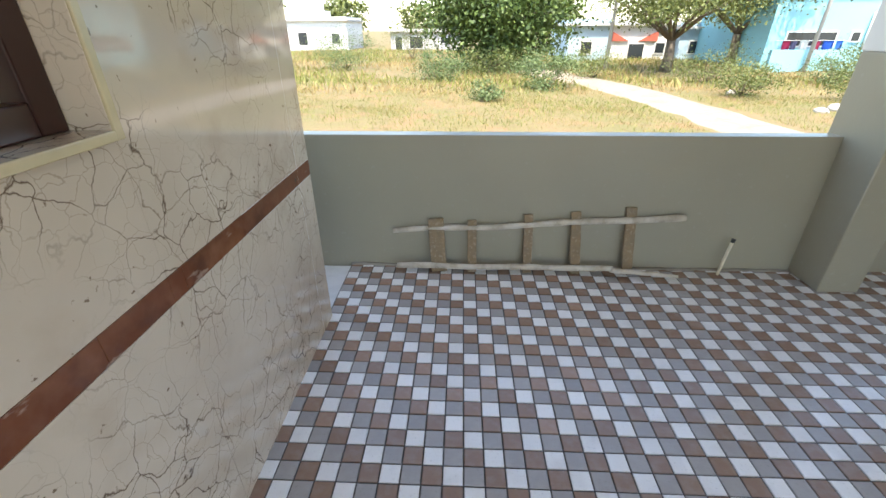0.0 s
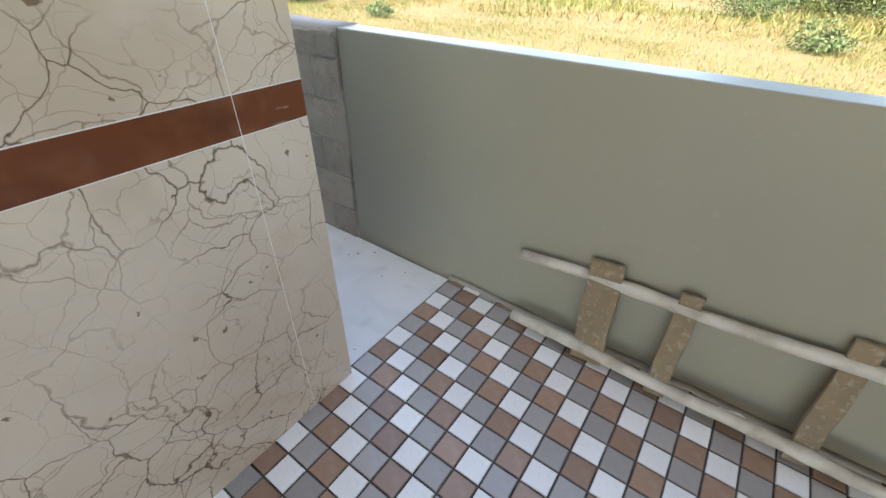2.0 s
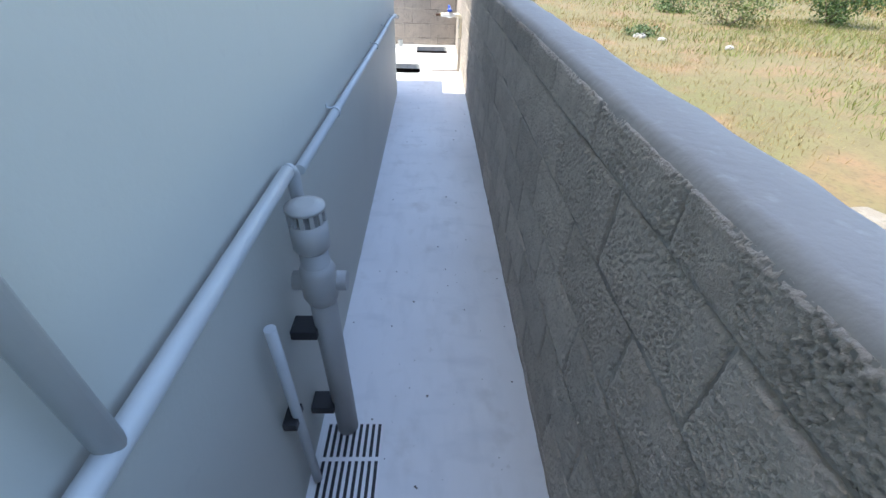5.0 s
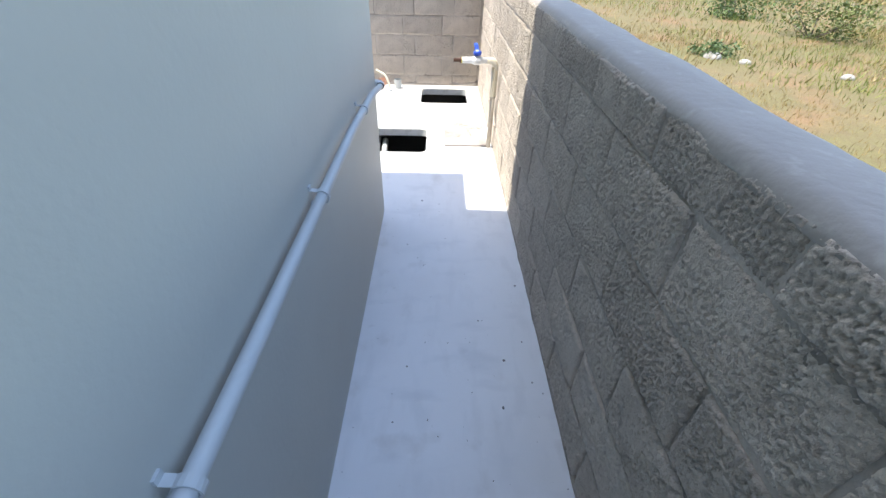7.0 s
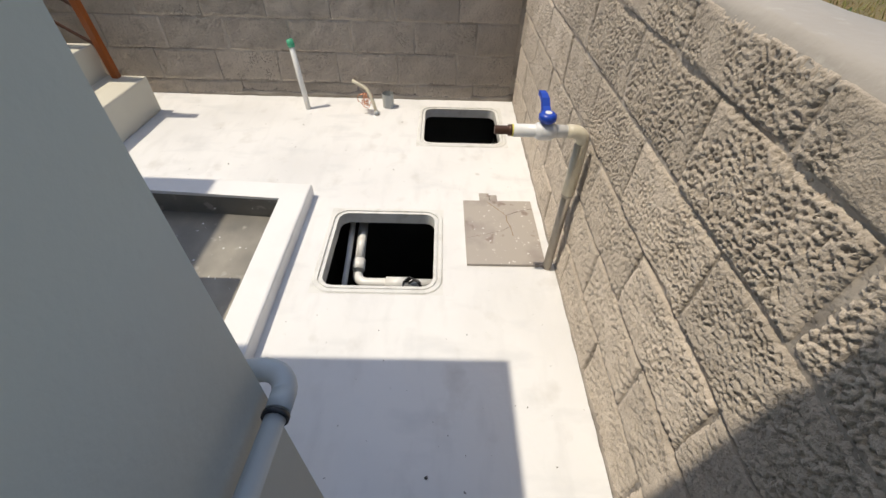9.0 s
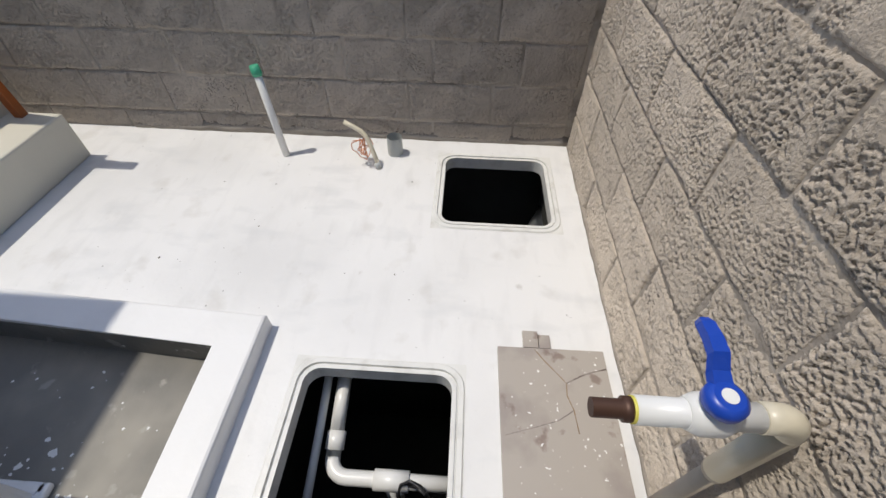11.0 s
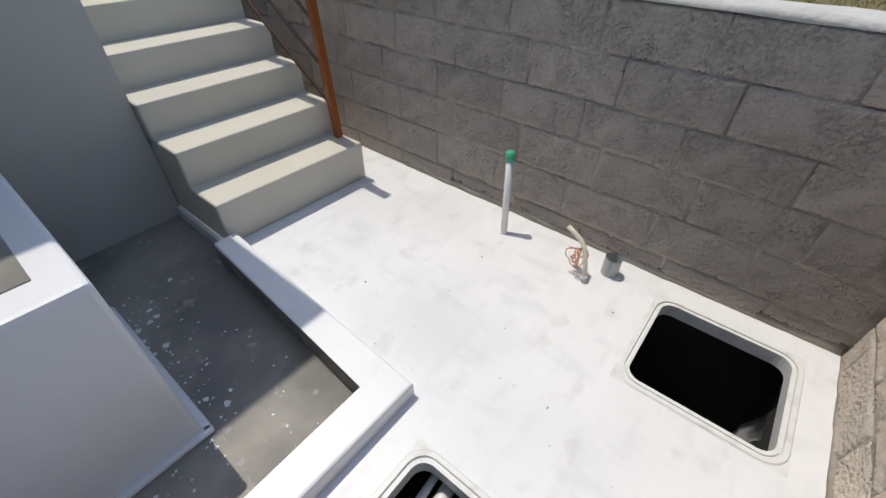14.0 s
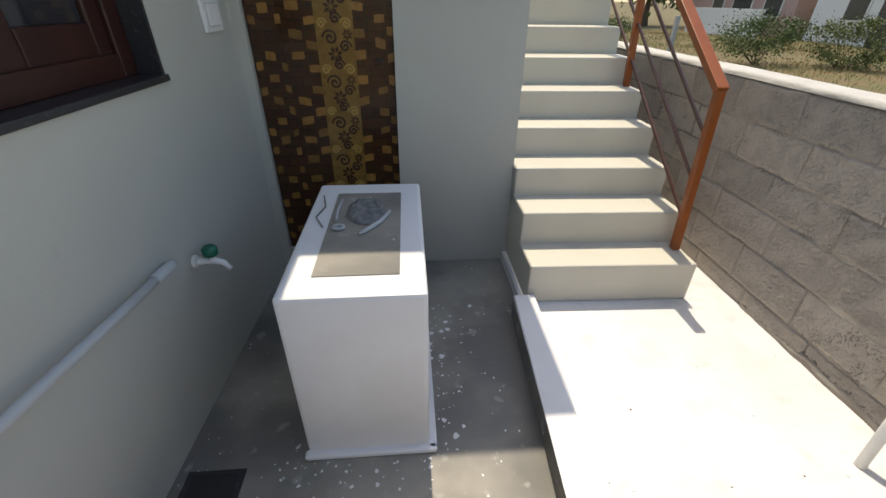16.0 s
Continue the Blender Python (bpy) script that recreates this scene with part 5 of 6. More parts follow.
part("leaf", boxes((D0 + 0.004, D1 - 0.004, DOOR_Y - 0.065, DOOR_Y - 0.03, 0.035, D_TOP - 0.005), bevel=0.003), door_material(), door, "brown printed weave panel")
strip_m = mat("gold_print", (0.20, 0.105, 0.022), 0.2, tones=((18, 5, 0.45, 0.68, (0.28, 0.16, 0.04), 0.8), (45, 3, 0.6, 0.72, (0.10, 0.045, 0.01), 0.6)))
SX = -7.045
part("centre_strip", boxes((SX - 0.082, SX + 0.082, DOOR_Y - 0.03, DOOR_Y - 0.0285, 0.04, D_TOP - 0.01)), strip_m, door, "gold printed centre strip")
DARK_PRINT = mat("dark_print", (0.045, 0.016, 0.006), 0.25)
PALE_PRINT = mat("pale_print", (0.40, 0.24, 0.06), 0.25)
def spiral(cx, cz, r, hand, m, turns=1.7):
    pts = [(cx + hand * r * (1 - k / 26) * math.cos(k / 26 * turns * 2 * math.pi), DOOR_Y - 0.0275, cz + r * (1 - k / 26) * math.sin(k / 26 * turns * 2 * math.pi)) for k in range(25)]
    bm = tube(pts, 0, 6, radii=[0.004 + 0.003 * k / 24 for k in range(25)])
    for v in bm.verts:
        v.co.y = DOOR_Y - 0.0285 + (v.co.y - DOOR_Y + 0.0275) * 0.12 + 0.0004
    part("scroll", bm, m, door)
def rosette(cx, cz, r, m):
    bm = bmesh.new()
    for k in range(7):
        a = 2 * math.pi * k / 7 + cz
        d, n = Vector((math.cos(a), 0, math.sin(a))), Vector((-math.sin(a), 0, math.cos(a)))
        c = Vector((cx, DOOR_Y - 0.0278, cz))
        bm.faces.new([bm.verts.new(c + d * r * u + n * r * w) for u, w in ((0.12, 0), (0.55, 0.24), (1.0, 0.02), (0.6, -0.22))])
    part("rosette", bm, m, door)
bm = bmesh.new()
rngd = random.Random(8)
for c, (x, w) in enumerate(((SX - 0.24, 0.030), (SX - 0.195, 0.044), (SX - 0.105, 0.046), (SX + 0.105, 0.046), (SX + 0.170, 0.056), (SX + 0.235, 0.024), (SX + 0.290, 0.042), (SX + 0.345, 0.030))):
    for k in range(42):
        if k % 2 == c % 2 and rngd.random() < 0.8:
            z, tilt, hh = 0.06 + 0.0475 * k + rngd.uniform(-0.008, 0.008), rngd.uniform(-0.006, 0.006), rngd.uniform(0.014, 0.019)
            quad = [(x - w / 2, z - hh + tilt), (x, z - hh + tilt * 0.2 - 0.002), (x + w / 2, z - hh - tilt), (x + w / 2, z + hh - tilt), (x, z + hh + 0.002), (x - w / 2, z + hh + tilt)]
            bm.faces.new([bm.verts.new((px, DOOR_Y - 0.0288, pz)) for px, pz in quad])
WEAVE_GOLD = vary(mat("gold_weave", (0.24, 0.115, 0.026), 0.25, tones=((30, 4, 0.45, 0.7, (0.16, 0.07, 0.016), 0.7),)), 0.35, True)
part("weave_print", bm, WEAVE_GOLD, door, "gold woven strips of the print")
z = 0.16
while z < 2.0:
    spiral(SX + 0.022, z, 0.034, 1, DARK_PRINT)
    spiral(SX - 0.040, z - 0.035, 0.026, -1, DARK_PRINT)
    spiral(SX - 0.006, z + 0.075, 0.024, -1, DARK_PRINT)
    spiral(SX - 0.050, z + 0.055, 0.024, 1, PALE_PRINT)
    spiral(SX + 0.055, z + 0.055, 0.022, -1, PALE_PRINT)
    rosette(SX + 0.006, z + 0.118, 0.036, DARK_PRINT)
    rosette(SX - 0.052, z + 0.012, 0.024, DARK_PRINT)
    z += 0.185
part("latch", boxes((D0 + 0.05, D0 + 0.09, DOOR_Y - 0.03, DOOR_Y - 0.012, 0.98, 1.0), bevel=0.003), DARK_WOOD, door, "dark sliding latch")
part("jamb", boxes((D0 - 0.001, D0 + 0.003, DOOR_Y - 0.19, DOOR_Y - 0.002, 0.03, D_TOP)), DARK_WOOD, door)

# the court wall stands slightly askew to the passage
SKEW = Matrix.Translation((HOUSE_X, HOUSE_Y, 0)) @ Matrix.Rotation(radians(-2.2), 4, "Z") @ Matrix.Translation((-HOUSE_X, -HOUSE_Y, 0))
for ob in (win, ct, sw, bpy.data.objects["wall_court"]):
    ob.matrix_basis = SKEW @ ob.matrix_basis
for ob in far.children:
    if ob.name.startswith("sleeve") or min(v.co.y for v in ob.data.vertices) < 1.2:
        ob.data.transform(SKEW)


# ---- outdoors: plants ----
def leaf_colour(name, low, high, rough=0.6):
    """Leaves or blades that differ piece by piece between two colours."""
    m = bpy.data.materials.new(name)
    m.use_nodes = True
    nt = m.node_tree
    b = nt.nodes["Principled BSDF"]
    b.inputs["Roughness"].default_value = rough
    g = node(nt, "ShaderNodeNewGeometry")
    r = node(nt, "ShaderNodeValToRGB", [("Fac", g.outputs["Random Per Island"])])
    r.color_ramp.elements[0].color, r.color_ramp.elements[1].color = (*low, 1), (*high, 1)
    nt.links.new(r.outputs[0], b.inputs["Base Color"])
    return m


LEAF_DARK = leaf_colour("dark_green_leaves", (0.025, 0.055, 0.010), (0.10, 0.155, 0.028))
LEAF_PALE = leaf_colour("grey_green_leaves", (0.055, 0.095, 0.03), (0.16, 0.21, 0.075))
LEAF_OLIVE = leaf_colour("olive_leaves", (0.05, 0.075, 0.015), (0.16, 0.18, 0.045))
DRY_GRASS = leaf_colour("dry_grass", (0.21, 0.14, 0.05), (0.38, 0.29, 0.115))
GREEN_GRASS = leaf_colour("green_grass", (0.10, 0.125, 0.02), (0.25, 0.26, 0.06))
BARK = mat("bark", (0.16, 0.125, 0.09), 0.9, tones=((8, 6, 0.4, 0.7, (0.08, 0.06, 0.045), 0.8),), bump=(("noise", 25, 0.7, 0.02),))


def leaves_mesh(points, size, seed, droop=0.3):
    """Many small diamond leaves round the given points."""
    rng = np.random.default_rng(seed)
    n = len(points)
    p = np.asarray(points)
    d = rng.normal(size=(n, 3))
    d[:, 2] -= droop
    d /= np.linalg.norm(d, axis=1)[:, None]
    s = np.cross(d, rng.normal(size=(n, 3)))
    s /= np.linalg.norm(s, axis=1)[:, None]
    L = size * rng.uniform(0.6, 1.4, size=(n, 1))
    v = np.stack([p, p + d * L * 0.5 + s * L * 0.28, p + d * L, p + d * L * 0.5 - s * L * 0.28], 1).reshape(-1, 3)
    me = bpy.data.meshes.new("leaves")
    me.from_pydata(v.tolist(), [], np.arange(4 * n).reshape(-1, 4).tolist())
    return me


def clump_points(rng, centre, radius, flat, count, clumps):
    """Leaf places in uneven clumps inside a crown, with gaps between."""
    c = rng.normal(size=(clumps, 3))
    c /= np.linalg.norm(c, axis=1)[:, None]
    c *= rng.uniform(0.45, 1.0, size=(clumps, 1)) * radius
    c[:, 2] *= flat
    which = rng.integers(0, clumps, count)
    spread = rng.uniform(0.14, 0.30, clumps)[which][:, None] * radius
    return c[which] + rng.normal(size=(count, 3)) * spread * (1, 1, flat * 0.9) + centre, c + centre


def plant(name, label, category, x, y, height, radius, flat, count, clumps, size, m, seed, trunk=0.0, low=0.35, group=""):
    rng = np.random.default_rng(seed)
    z = bumpy(x, y) - 0.03
    t = thing(name, label, category, (x, y, z), group)
    pts, hubs = clump_points(rng, np.array((x, y, z + height)), radius, flat, count, clumps)
    pts[:, 2] = np.maximum(pts[:, 2], z + 0.04)
    me = leaves_mesh(pts, size, seed)
    me.materials.append(m)
    crown = new("crown" if trunk > 0.05 else "leaves", me)
    crown.parent, crown.matrix_parent_inverse = t, Matrix.Translation(-t.location)
    fork = Vector((x, y, z + height * low))
    if trunk > 0.05:
        part("trunk", tube([(x, y, z - 0.1), (x + 0.05, y, z + height * low * 0.5), fork], 0, 10, radii=[trunk * 1.35, trunk, trunk * 0.85]), BARK, t, smooth=True)
    for h in hubs[:: max(1, len(hubs) // 9)]:
        h = Vector(h)
        base = fork if trunk > 0.05 else Vector((x, y, z))
        part("limb" if trunk > 0.05 else "stem", tube([base, base.lerp(h, 0.5) + Vector((0, 0, 0.06 * height)), h], 0, 6, radii=[max(trunk * 0.5, 0.012), max(trunk * 0.3, 0.008), max(trunk * 0.1, 0.004)]), BARK, t)
    return t


plant("tree", "large dense dark green tree standing in the field", "tree", 1.9, 24.0, 3.4, 3.4, 0.85, 30000, 60, 0.20, LEAF_DARK, 1, 0.28, 0.35)
plant("tree", "wide spreading tree with a flat open crown by the houses", "tree", 9.9, 22.0, 3.5, 3.7, 0.42, 18000, 44, 0.13, LEAF_OLIVE, 2, 0.22, 0.40)
plant("tree", "wide spreading tree with a flat open crown by the houses", "tree", 14.8, 25.5, 3.9, 3.4, 0.5, 12000, 36, 0.15, LEAF_OLIVE, 3, 0.22, 0.40)
for k, (x, y, h, r, n, m) in enumerate(((-6.0, 24.0, 0.85, 1.7, 2600, LEAF_PALE), (-0.8, 18.5, 0.6, 1.1, 2200, LEAF_PALE), (3.2, 15.8, 0.55, 1.2, 2600, LEAF_PALE), (0.9, 13.0, 0.3, 0.5, 700, LEAF_PALE), (1.6, 20.5, 0.6, 1.3, 1600, LEAF_OLIVE), (-3.2, 31.0, 1.2, 1.9, 1700, LEAF_OLIVE), (8.6, 13.5, 0.5, 0.9, 1200, LEAF_OLIVE), (9.5, 17.5, 0.6, 1.3, 1500, LEAF_OLIVE), (11.5, 12.5, 0.5, 1.0, 1200, LEAF_OLIVE), (13.6, 16.5, 0.5, 1.0, 1100, LEAF_PALE), (15.2, 18.0, 0.7, 1.2, 1300, LEAF_OLIVE), (5.6, 18.6, 0.6, 1.0, 1000, LEAF_OLIVE))):
    plant("bush", "low wild bush growing in the dry field", "bush", x, y, h, r, 0.6, int(n * 2.2), 26, 0.062, m, 20 + k, group="bushes in the field")
for k, (x, y, h, r, n, m) in enumerate(((-13.4, 11.8, 0.6, 0.8, 2200, LEAF_DARK), (-17.2, 15.2, 0.7, 1.2, 1500, LEAF_OLIVE), (-15.5, 18.5, 0.7, 1.3, 1500, LEAF_OLIVE), (-13.0, 20.5, 0.6, 0.9, 1000, LEAF_PALE), (-20.0, 12.5, 0.8, 1.6, 1500, LEAF_OLIVE), (-8.8, 10.9, 0.18, 0.35, 500, LEAF_PALE), (-11.8, 6.6, 0.12, 0.3, 350, LEAF_PALE), (-15.6, 9.1, 0.35, 0.7, 900, LEAF_DARK), (-13.2, 9.2, 0.35, 0.8, 900, LEAF_OLIVE), (-17.0, -9.9, 0.65, 1.0, 2600, LEAF_DARK), (-18.6, -9.0, 0.6, 0.9, 2400, LEAF_OLIVE), (-15.2, -15.5, 0.6, 0.8, 1600, LEAF_DARK))):
    plant("bush", "wild bush growing outside the boundary wall", "bush", x, y, h, r, 0.6, int(n * 2.2), 24, 0.058, m, 60 + k, group="bushes outside the wall")
for k, (x, y, h, r) in enumerate(((-30, -27, 4.5, 3.5), (-36, -20, 4.5, 4.0), (-24, -30, 4.0, 3.2), (-17, -33, 4.2, 3.6))):
    plant("tree", "dark green tree in the distance behind the yard", "tree", x, y, h, r, 0.75, 3500, 26, 0.34, LEAF_DARK, 90 + k, 0.2, 0.4)
for k, (x, y, h, r) in enumerate(((-14, 55, 3.2, 3.0), (-5, 60, 3.0, 3.4), (9, 52, 3.8, 3.2), (22, 40, 4.2, 4.0), (0, 58, 3.0, 3.0), (-22, 50, 3.2, 3.6))):
    plant("tree", "green tree far behind the houses", "tree", x, y, h, r, 0.7, 2200, 22, 0.42, LEAF_OLIVE, 110 + k, 0.2, 0.4)


def grass(name, label, count, area, m, seed, tall, wide, patch, keep=None):
    rng = np.random.default_rng(seed)
    x = rng.uniform(area[0], area[1], count)
    y = rng.uniform(area[2], area[3], count)
    ok = np.array([noise.noise((a * patch, b * patch, seed)) > rng.uniform(-0.35, 0.35) and (keep is None or keep(a, b)) for a, b in zip(x, y)])
    x, y = x[ok], y[ok]
    z = np.array([bumpy(a, b) for a, b in zip(x, y)])
    n = len(x)
    a = rng.uniform(0, 2 * math.pi, n)
    h = tall * rng.uniform(0.4, 1.3, n)
    w = wide * rng.uniform(0.6, 1.4, n)
    lean = rng.normal(0, 0.45, (n, 2)) * h[:, None]
    v = np.stack([np.stack([x - np.cos(a) * w, y - np.sin(a) * w, z - 0.01], 1), np.stack([x + np.cos(a) * w, y + np.sin(a) * w, z - 0.01], 1), np.stack([x + lean[:, 0], y + lean[:, 1], z + h], 1)], 1).reshape(-1, 3)
    me = bpy.data.meshes.new(name)
    me.from_pydata(v.tolist(), [], np.arange(3 * n).reshape(-1, 3).tolist())
    me.materials.append(m)
    return tagged(new(name, me), label, "grass", kind="stuff")


PATHWAY = [(-4.6, 4.6, 1.0), (-2.5, 5.0, 1.4), (1.0, 5.6, 1.4), (4.5, 6.3, 1.3), (6.4, 8.0, 1.2), (6.4, 11.0, 1.0), (5.4, 16.0, 1.0), (3.6, 22.0, 1.0)]
def off_track(x, y):
    for (ax, ay, aw), (bx, by, bw) in zip(PATHWAY, PATHWAY[1:]):
        s = max(0.0, min(1.0, ((x - ax) * (bx - ax) + (y - ay) * (by - ay)) / ((bx - ax) ** 2 + (by - ay) ** 2)))
        if math.hypot(x - ax - s * (bx - ax), y - ay - s * (by - ay)) < aw * 0.9:
            return False
    return True


grass("dry_grass", "sparse dry yellow grass over the field", 170000, (-14, 16, 4, 16), DRY_GRASS, 201, 0.05, 0.0045, 0.5, off_track)
grass("dry_grass", "tall dry yellow grass further off", 60000, (-24, 30, 14, 44), DRY_GRASS, 202, 0.20, 0.020, 0.25, off_track)
grass("green_grass", "patches of green weeds in the field", 110000, (-14, 18, 6.5, 19), GREEN_GRASS, 203, 0.085, 0.006, 0.3, off_track)
grass("green_grass", "patches of green weeds further off", 42000, (-24, 30, 15, 44), GREEN_GRASS, 204, 0.26, 0.026, 0.18, off_track)
grass("dry_grass", "dry grass and weeds beyond the yard wall", 110000, (-30, -9.6, -26, 20), DRY_GRASS, 205, 0.09, 0.009, 0.4)
grass("green_grass", "low weeds beyond the yard wall", 50000, (-30, -9.6, -26, 20), GREEN_GRASS, 206, 0.12, 0.009, 0.3)

# stones and litter
STONE = mat("pale_stone", (0.42, 0.39, 0.35), 0.9, tones=((6, 5, 0.4, 0.7, (0.28, 0.26, 0.23), 0.7),))
for k, (x, y, r) in enumerate(((-11.6, 6.5, 0.13), (-11.2, 6.8, 0.09), (-10.3, 7.6, 0.08), (9.3, 11.2, 0.16), (9.8, 11.4, 0.2), (10.3, 11.3, 0.14), (8.6, 14.0, 0.14))):
    bm = bmesh.new()
    bmesh.ops.create_icosphere(bm, subdivisions=2, radius=r)
    for v in bm.verts:
        v.co *= 1 + 0.3 * noise.noise(v.co * 6 + Vector((k, 0, 0)))
        v.co.z *= 0.6
    ob = obj("stone", bm, STONE, True)
    ob.location = (x, y, bumpy(x, y) + r * 0.2)
    tagged(ob, "pale rough stone lying in the dry field", "stone", "stones in the field")

# ---- outdoors: houses ----
def wall_mat(name, c):
    return mat(name, c, 0.7, tones=((0.6, 5, 0.45, 0.75, tuple(q * 0.85 for q in c), 0.6), (5, 4, 0.6, 0.75, tuple(q * 0.75 for q in c), 0.4)))


HOUSE_WHITE, HOUSE_BLUE, HOUSE_CYAN = wall_mat("white_house_paint", (0.66, 0.66, 0.64)), wall_mat("pale_blue_house_paint", (0.42, 0.56, 0.66)), wall_mat("turquoise_house_paint", (0.26, 0.56, 0.64))
HOUSE_GREY, BRICK_RED, DARK_HOLE = wall_mat("grey_house_paint", (0.42, 0.41, 0.39)), wall_mat("red_paint", (0.48, 0.12, 0.08)), mat("dark_window", (0.03, 0.035, 0.04), 0.2)


def house(label, x0, x1, y0, y1, top, m, windows=(), doors=(), parapet=0.25, trim=None, tank=None, side=None):
    """A flat roofed house whose front faces -y (or +x when side is given)."""
    z = GROUND_Z - 0.15
    t = thing("house", label, "house", ((x0 + x1) / 2, (y0 + y1) / 2, z))
    part("wall", boxes((x0, x1, y0, y1, z, top)), m, t)
    part("roof", boxes((x0 - 0.25, x1 + 0.25, y0 - 0.25, y1 + 0.25, top, top + 0.12)), trim or m, t)
    part("parapet", boxes((x0, x1, y0, y0 + 0.15, top + 0.12, top + 0.12 + parapet), (x0, x0 + 0.15, y0 + 0.15, y1, top + 0.12, top + 0.12 + parapet), (x1 - 0.15, x1, y0 + 0.15, y1, top + 0.12, top + 0.12 + parapet)), m, t)
    for kind, rows in (("window", windows), ("door", doors)):
        for u, w, a, b in rows:
            if side:
                w_ob = part(kind, boxes((x1, x1 + 0.05, u, u + w, a, b)), HOUSE_WHITE, t)
                part("pane", boxes((x1 + 0.05, x1 + 0.06, u + 0.07, u + w - 0.07, a + 0.06, b - 0.07)), DARK_HOLE, w_ob)
            else:
                w_ob = part(kind, boxes((u, u + w, y0 - 0.05, y0, a, b)), HOUSE_WHITE, t)
                part("pane", boxes((u + 0.07, u + w - 0.07, y0 - 0.06, y0 - 0.05, a + 0.06, b - 0.07)), DARK_HOLE, w_ob)
    if tank:
        part("tank_base", boxes((tank - 0.9, tank + 0.9, y0 + 1, y0 + 2.8, top + 0.12, top + 0.9)), m, t)
        part("water_tank", tube([(tank, y0 + 1.9, top + 0.9), (tank, y0 + 1.9, top + 1.7), (tank, y0 + 1.9, top + 1.95)], 0, 16, radii=[0.55, 0.55, 0.2]), m, t)
    return t


house("white flat roofed house with a dark roof edge and water tank", -18.5, -11.0, 45, 52, 2.3, HOUSE_WHITE, ((-15.9, 1.0, 0.2, 1.4), (-12.6, 0.9, 0.3, 1.3)), trim=HOUSE_GREY, tank=-14.1)
house("long low grey house with a green shuttered front", -6.8, 0.4, 45, 50, 1.35, HOUSE_GREY, ((-5.0, 1.4, -0.1, 1.0), (-2.0, 1.0, 0.3, 0.9)), ((-6.4, 0.8, -0.4, 1.0),), parapet=0.15)
house("pale blue flat roofed house behind the tree", 6.9, 9.6, 30, 36, 1.75, HOUSE_BLUE, ((7.7, 0.8, 0.1, 0.9),), trim=HOUSE_WHITE)
hs = house("white house with a red gabled porch front", 9.6, 13.6, 30.5, 37, 1.75, HOUSE_WHITE, ((12.6, 0.7, 0.1, 0.8),), ((10.9, 1.1, -0.4, 0.75),), trim=HOUSE_WHITE)
for a, b in ((9.7, 10.9), (11.5, 12.7)):
    bm = bmesh.new()
    mid = a if a < 10 else b
    tri = [(a, 0.85), (b, 0.85), (mid, 1.45)]
    f, k2 = [bm.verts.new((x, 30.40, z)) for x, z in tri], [bm.verts.new((x, 30.5, z)) for x, z in tri]
    bm.faces.new(f), bm.faces.new(k2[::-1])
    for q in range(3):
        bm.faces.new((f[q], k2[q], k2[(q + 1) % 3], f[(q + 1) % 3]))
    part("gable", bm, BRICK_RED, hs, "red triangular gable panel")
house("pale blue and white row house under the spreading trees", 13.9, 20.8, 30, 37, 1.55, HOUSE_BLUE, ((14.5, 0.9, 0.1, 0.9), (16.6, 0.9, 0.1, 0.9), (19.0, 0.9, 0.1, 0.9)), ((17.9, 0.8, -0.4, 0.8),), trim=HOUSE_WHITE)
cy = house("turquoise house with a low garden wall and drying clothes", 16.9, 23.5, 23.2, 30, 3.3, HOUSE_CYAN, ((17.7, 2.4, 0.75, 1.45), (20.7, 0.5, 0.95, 1.45), (22.0, 0.5, 0.95, 1.5)), trim=HOUSE_CYAN)
part("garden_wall", boxes((16.4, 24.0, 21.8, 22.0, -0.4, 0.68)), HOUSE_CYAN, cy)
part("drainpipe", tube([(21.4, 23.1, 0.0), (21.4, 23.1, 2.2), (21.7, 23.1, 2.4)], 0.06, 8), HOUSE_WHITE, cy)
line = thing("clothes_line", "row of coloured clothes hung to dry by the turquoise house", "clothes", (18.6, 22.4, 0.5))
part("cord", tube([(16.9, 22.5, 1.05), (20.2, 22.5, 1.05)], 0.012, 6), HOUSE_WHITE, line)
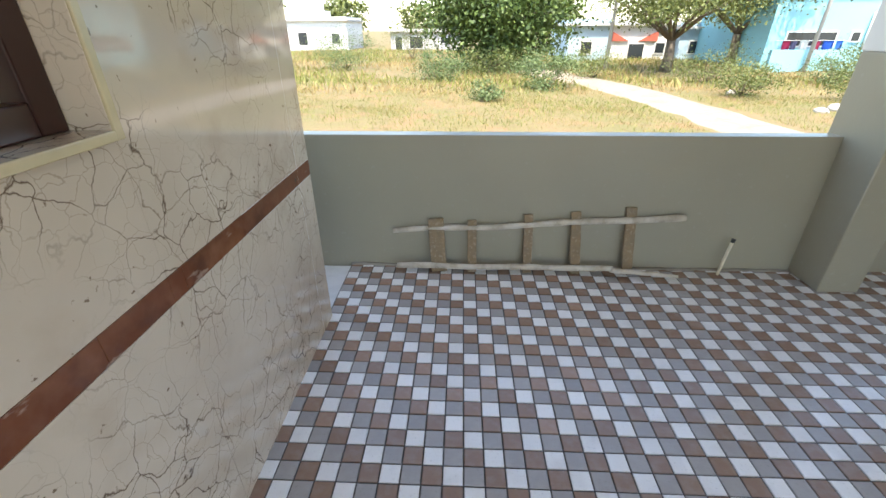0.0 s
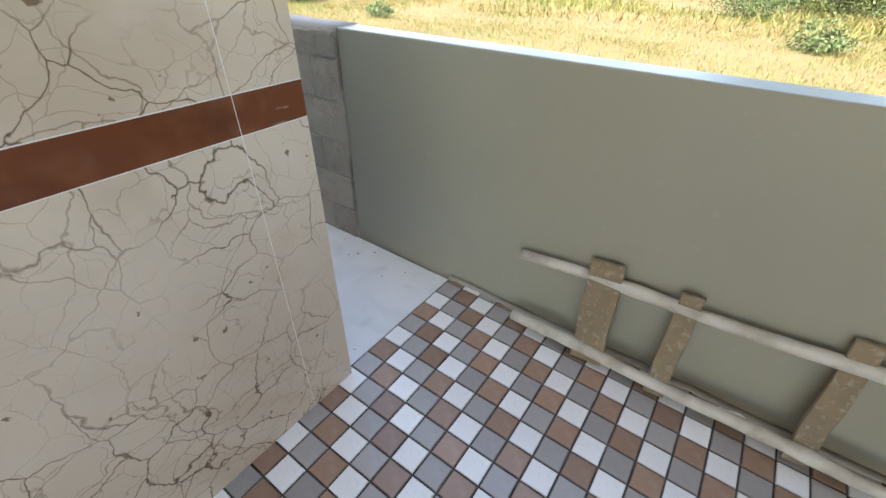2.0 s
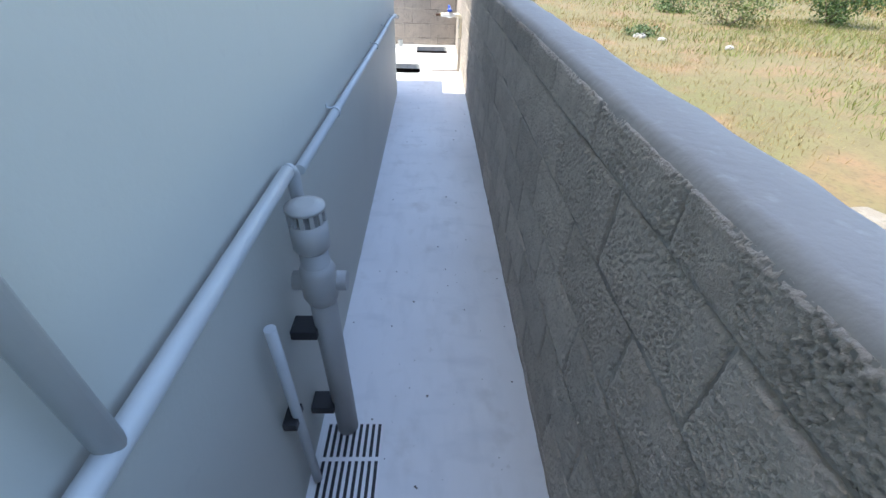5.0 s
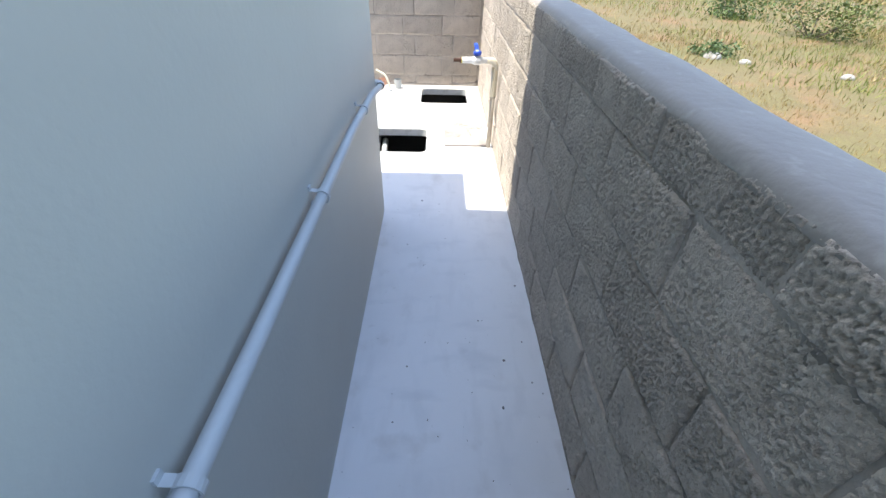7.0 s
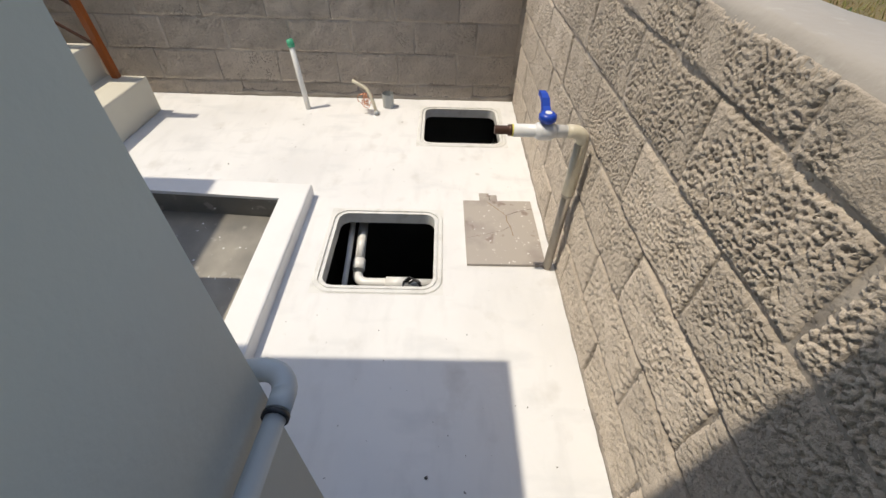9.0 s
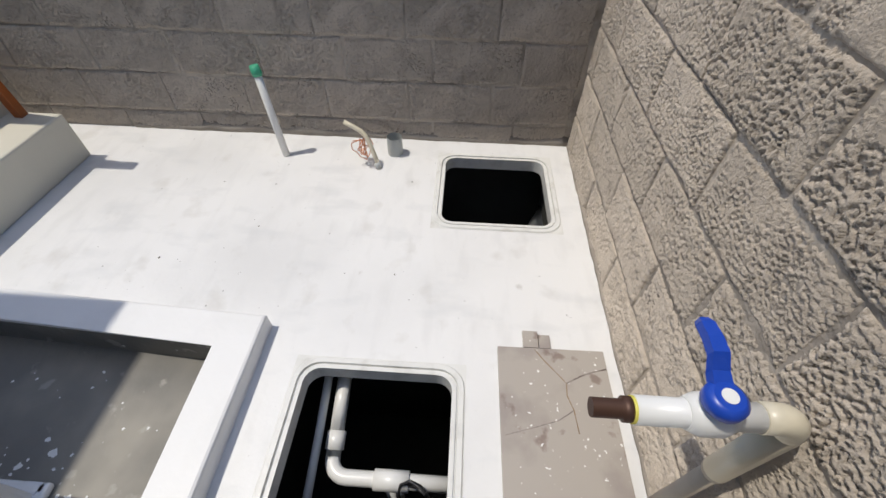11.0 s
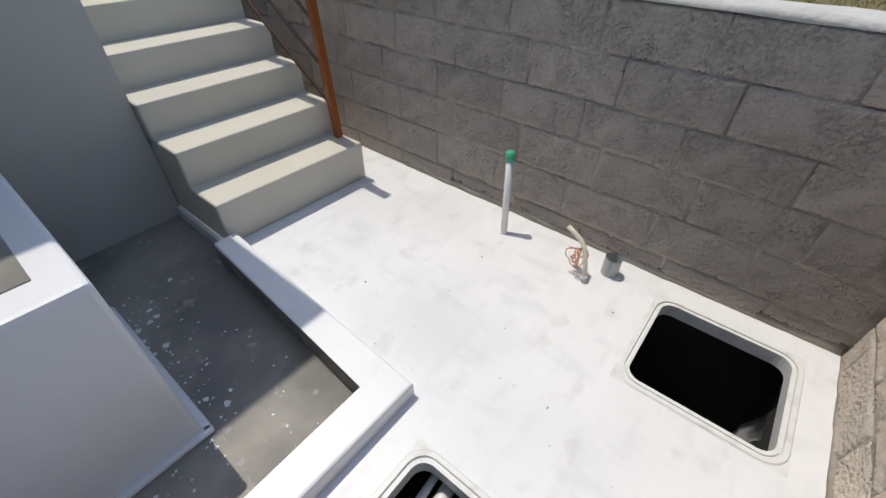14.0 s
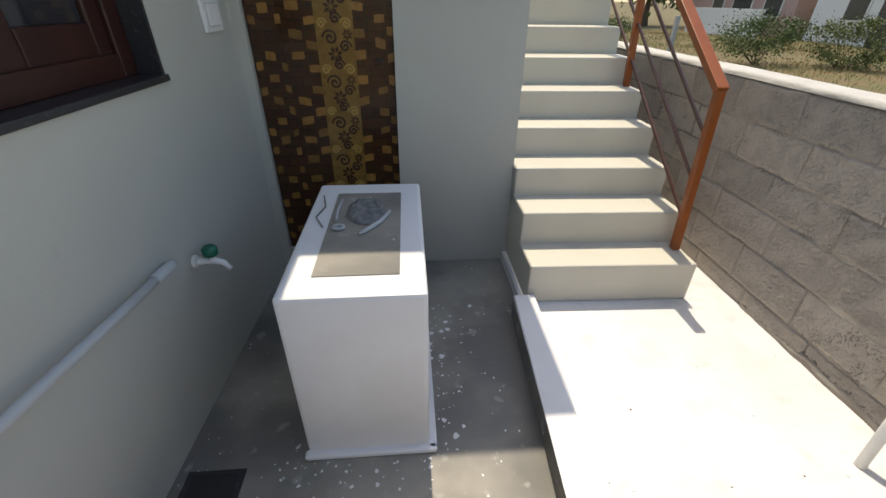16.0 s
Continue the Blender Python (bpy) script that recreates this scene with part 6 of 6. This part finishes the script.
for k, (u, w, c) in enumerate(((17.2, 0.35, (0.35, 0.02, 0.08)), (17.6, 0.25, (0.1, 0.1, 0.2)), (18.0, 0.4, (0.7, 0.7, 0.7)), (18.55, 0.4, (0.45, 0.04, 0.1)), (19.05, 0.5, (0.02, 0.12, 0.55)), (19.65, 0.3, (0.05, 0.2, 0.6)))):
    bm = bmesh.new()
    rows = [[bm.verts.new((u + w * q / 6, 22.5 + 0.03 * math.sin(q * 1.9 + k) * (1 - r / 4), 1.05 - 0.42 * (1 - r / 4) * (1 + 0.1 * math.sin(q + k)))) for r in range(5)] for q in range(7)]
    for a, b in zip(rows, rows[1:]):
        for r in range(4):
            bm.faces.new((a[r], a[r + 1], b[r + 1], b[r]))
    bmesh.ops.solidify(bm, geom=bm.faces[:], thickness=0.01)
    part("garment", bm, mat("cloth", c, 0.9), line, smooth=True)
for ob in list(cy.children_recursive) + list(line.children_recursive):
    ob.data.transform(Matrix.Translation((-1.9, 0, 0)))
for x, y, lean in ((7.05, 22.0, 0.02), (16.0, 21.5, 0.03)):
    pl = thing("utility_pole", "thin grey concrete utility pole", "pole", (x, y, GROUND_Z), "utility poles")
    part("pole", tube([(x, y, GROUND_Z - 0.1), (x + lean * 7, y, 7.0)], 0, 10, radii=[0.09, 0.06]), HOUSE_GREY, pl)
    part("crossarm", boxes((x + lean * 6.6 - 0.6, x + lean * 6.6 + 0.6, y - 0.05, y + 0.05, 6.55, 6.65)), HOUSE_GREY, pl)
lw = thing("boundary_wall", "whitewashed low boundary wall with weeds at its foot", "wall", (-16, 21, GROUND_Z))
part("wall", boxes((-20, -12.4, 21.0, 21.2, -0.5, 1.3)), HOUSE_WHITE, lw)
part("pier", boxes((-14.6, -13.9, 20.4, 21.0, -0.5, 1.1)), HOUSE_WHITE, lw)
house("white house beyond the road behind the yard", -34, -25, -17.5, -9.5, 2.6, HOUSE_WHITE, ((-16.0, 1.0, 0.6, 1.7), (-13.0, 1.0, 0.6, 1.7)), ((-14.6, 0.9, -0.4, 1.6),), side=True)
house("pinkish house with a dark porch behind the yard", -33, -25, -26.5, -18.5, 2.6, wall_mat("pink_house_paint", (0.42, 0.28, 0.24)), ((-24.5, 1.0, 0.6, 1.6), (-20.5, 1.2, 0.6, 1.6)), ((-22.8, 1.5, -0.4, 1.7),), side=True)
fw = thing("compound_wall", "white compound wall in front of the houses", "wall", (-23.5, -18.0, GROUND_Z))
part("wall", boxes((-23.6, -23.4, -24.0, -18.5, -0.5, 0.95)), HOUSE_WHITE, fw)
for k, (x, y) in enumerate(((-19.2, -7.6), (-15.8, -12.2))):
    fp = thing("fence_post", "short grey concrete fence post", "post", (x, y, GROUND_Z), "fence posts")
    part("post", boxes((x - 0.06, x + 0.06, y - 0.06, y + 0.06, -0.5, 0.85), bevel=0.01), HOUSE_GREY, fp)
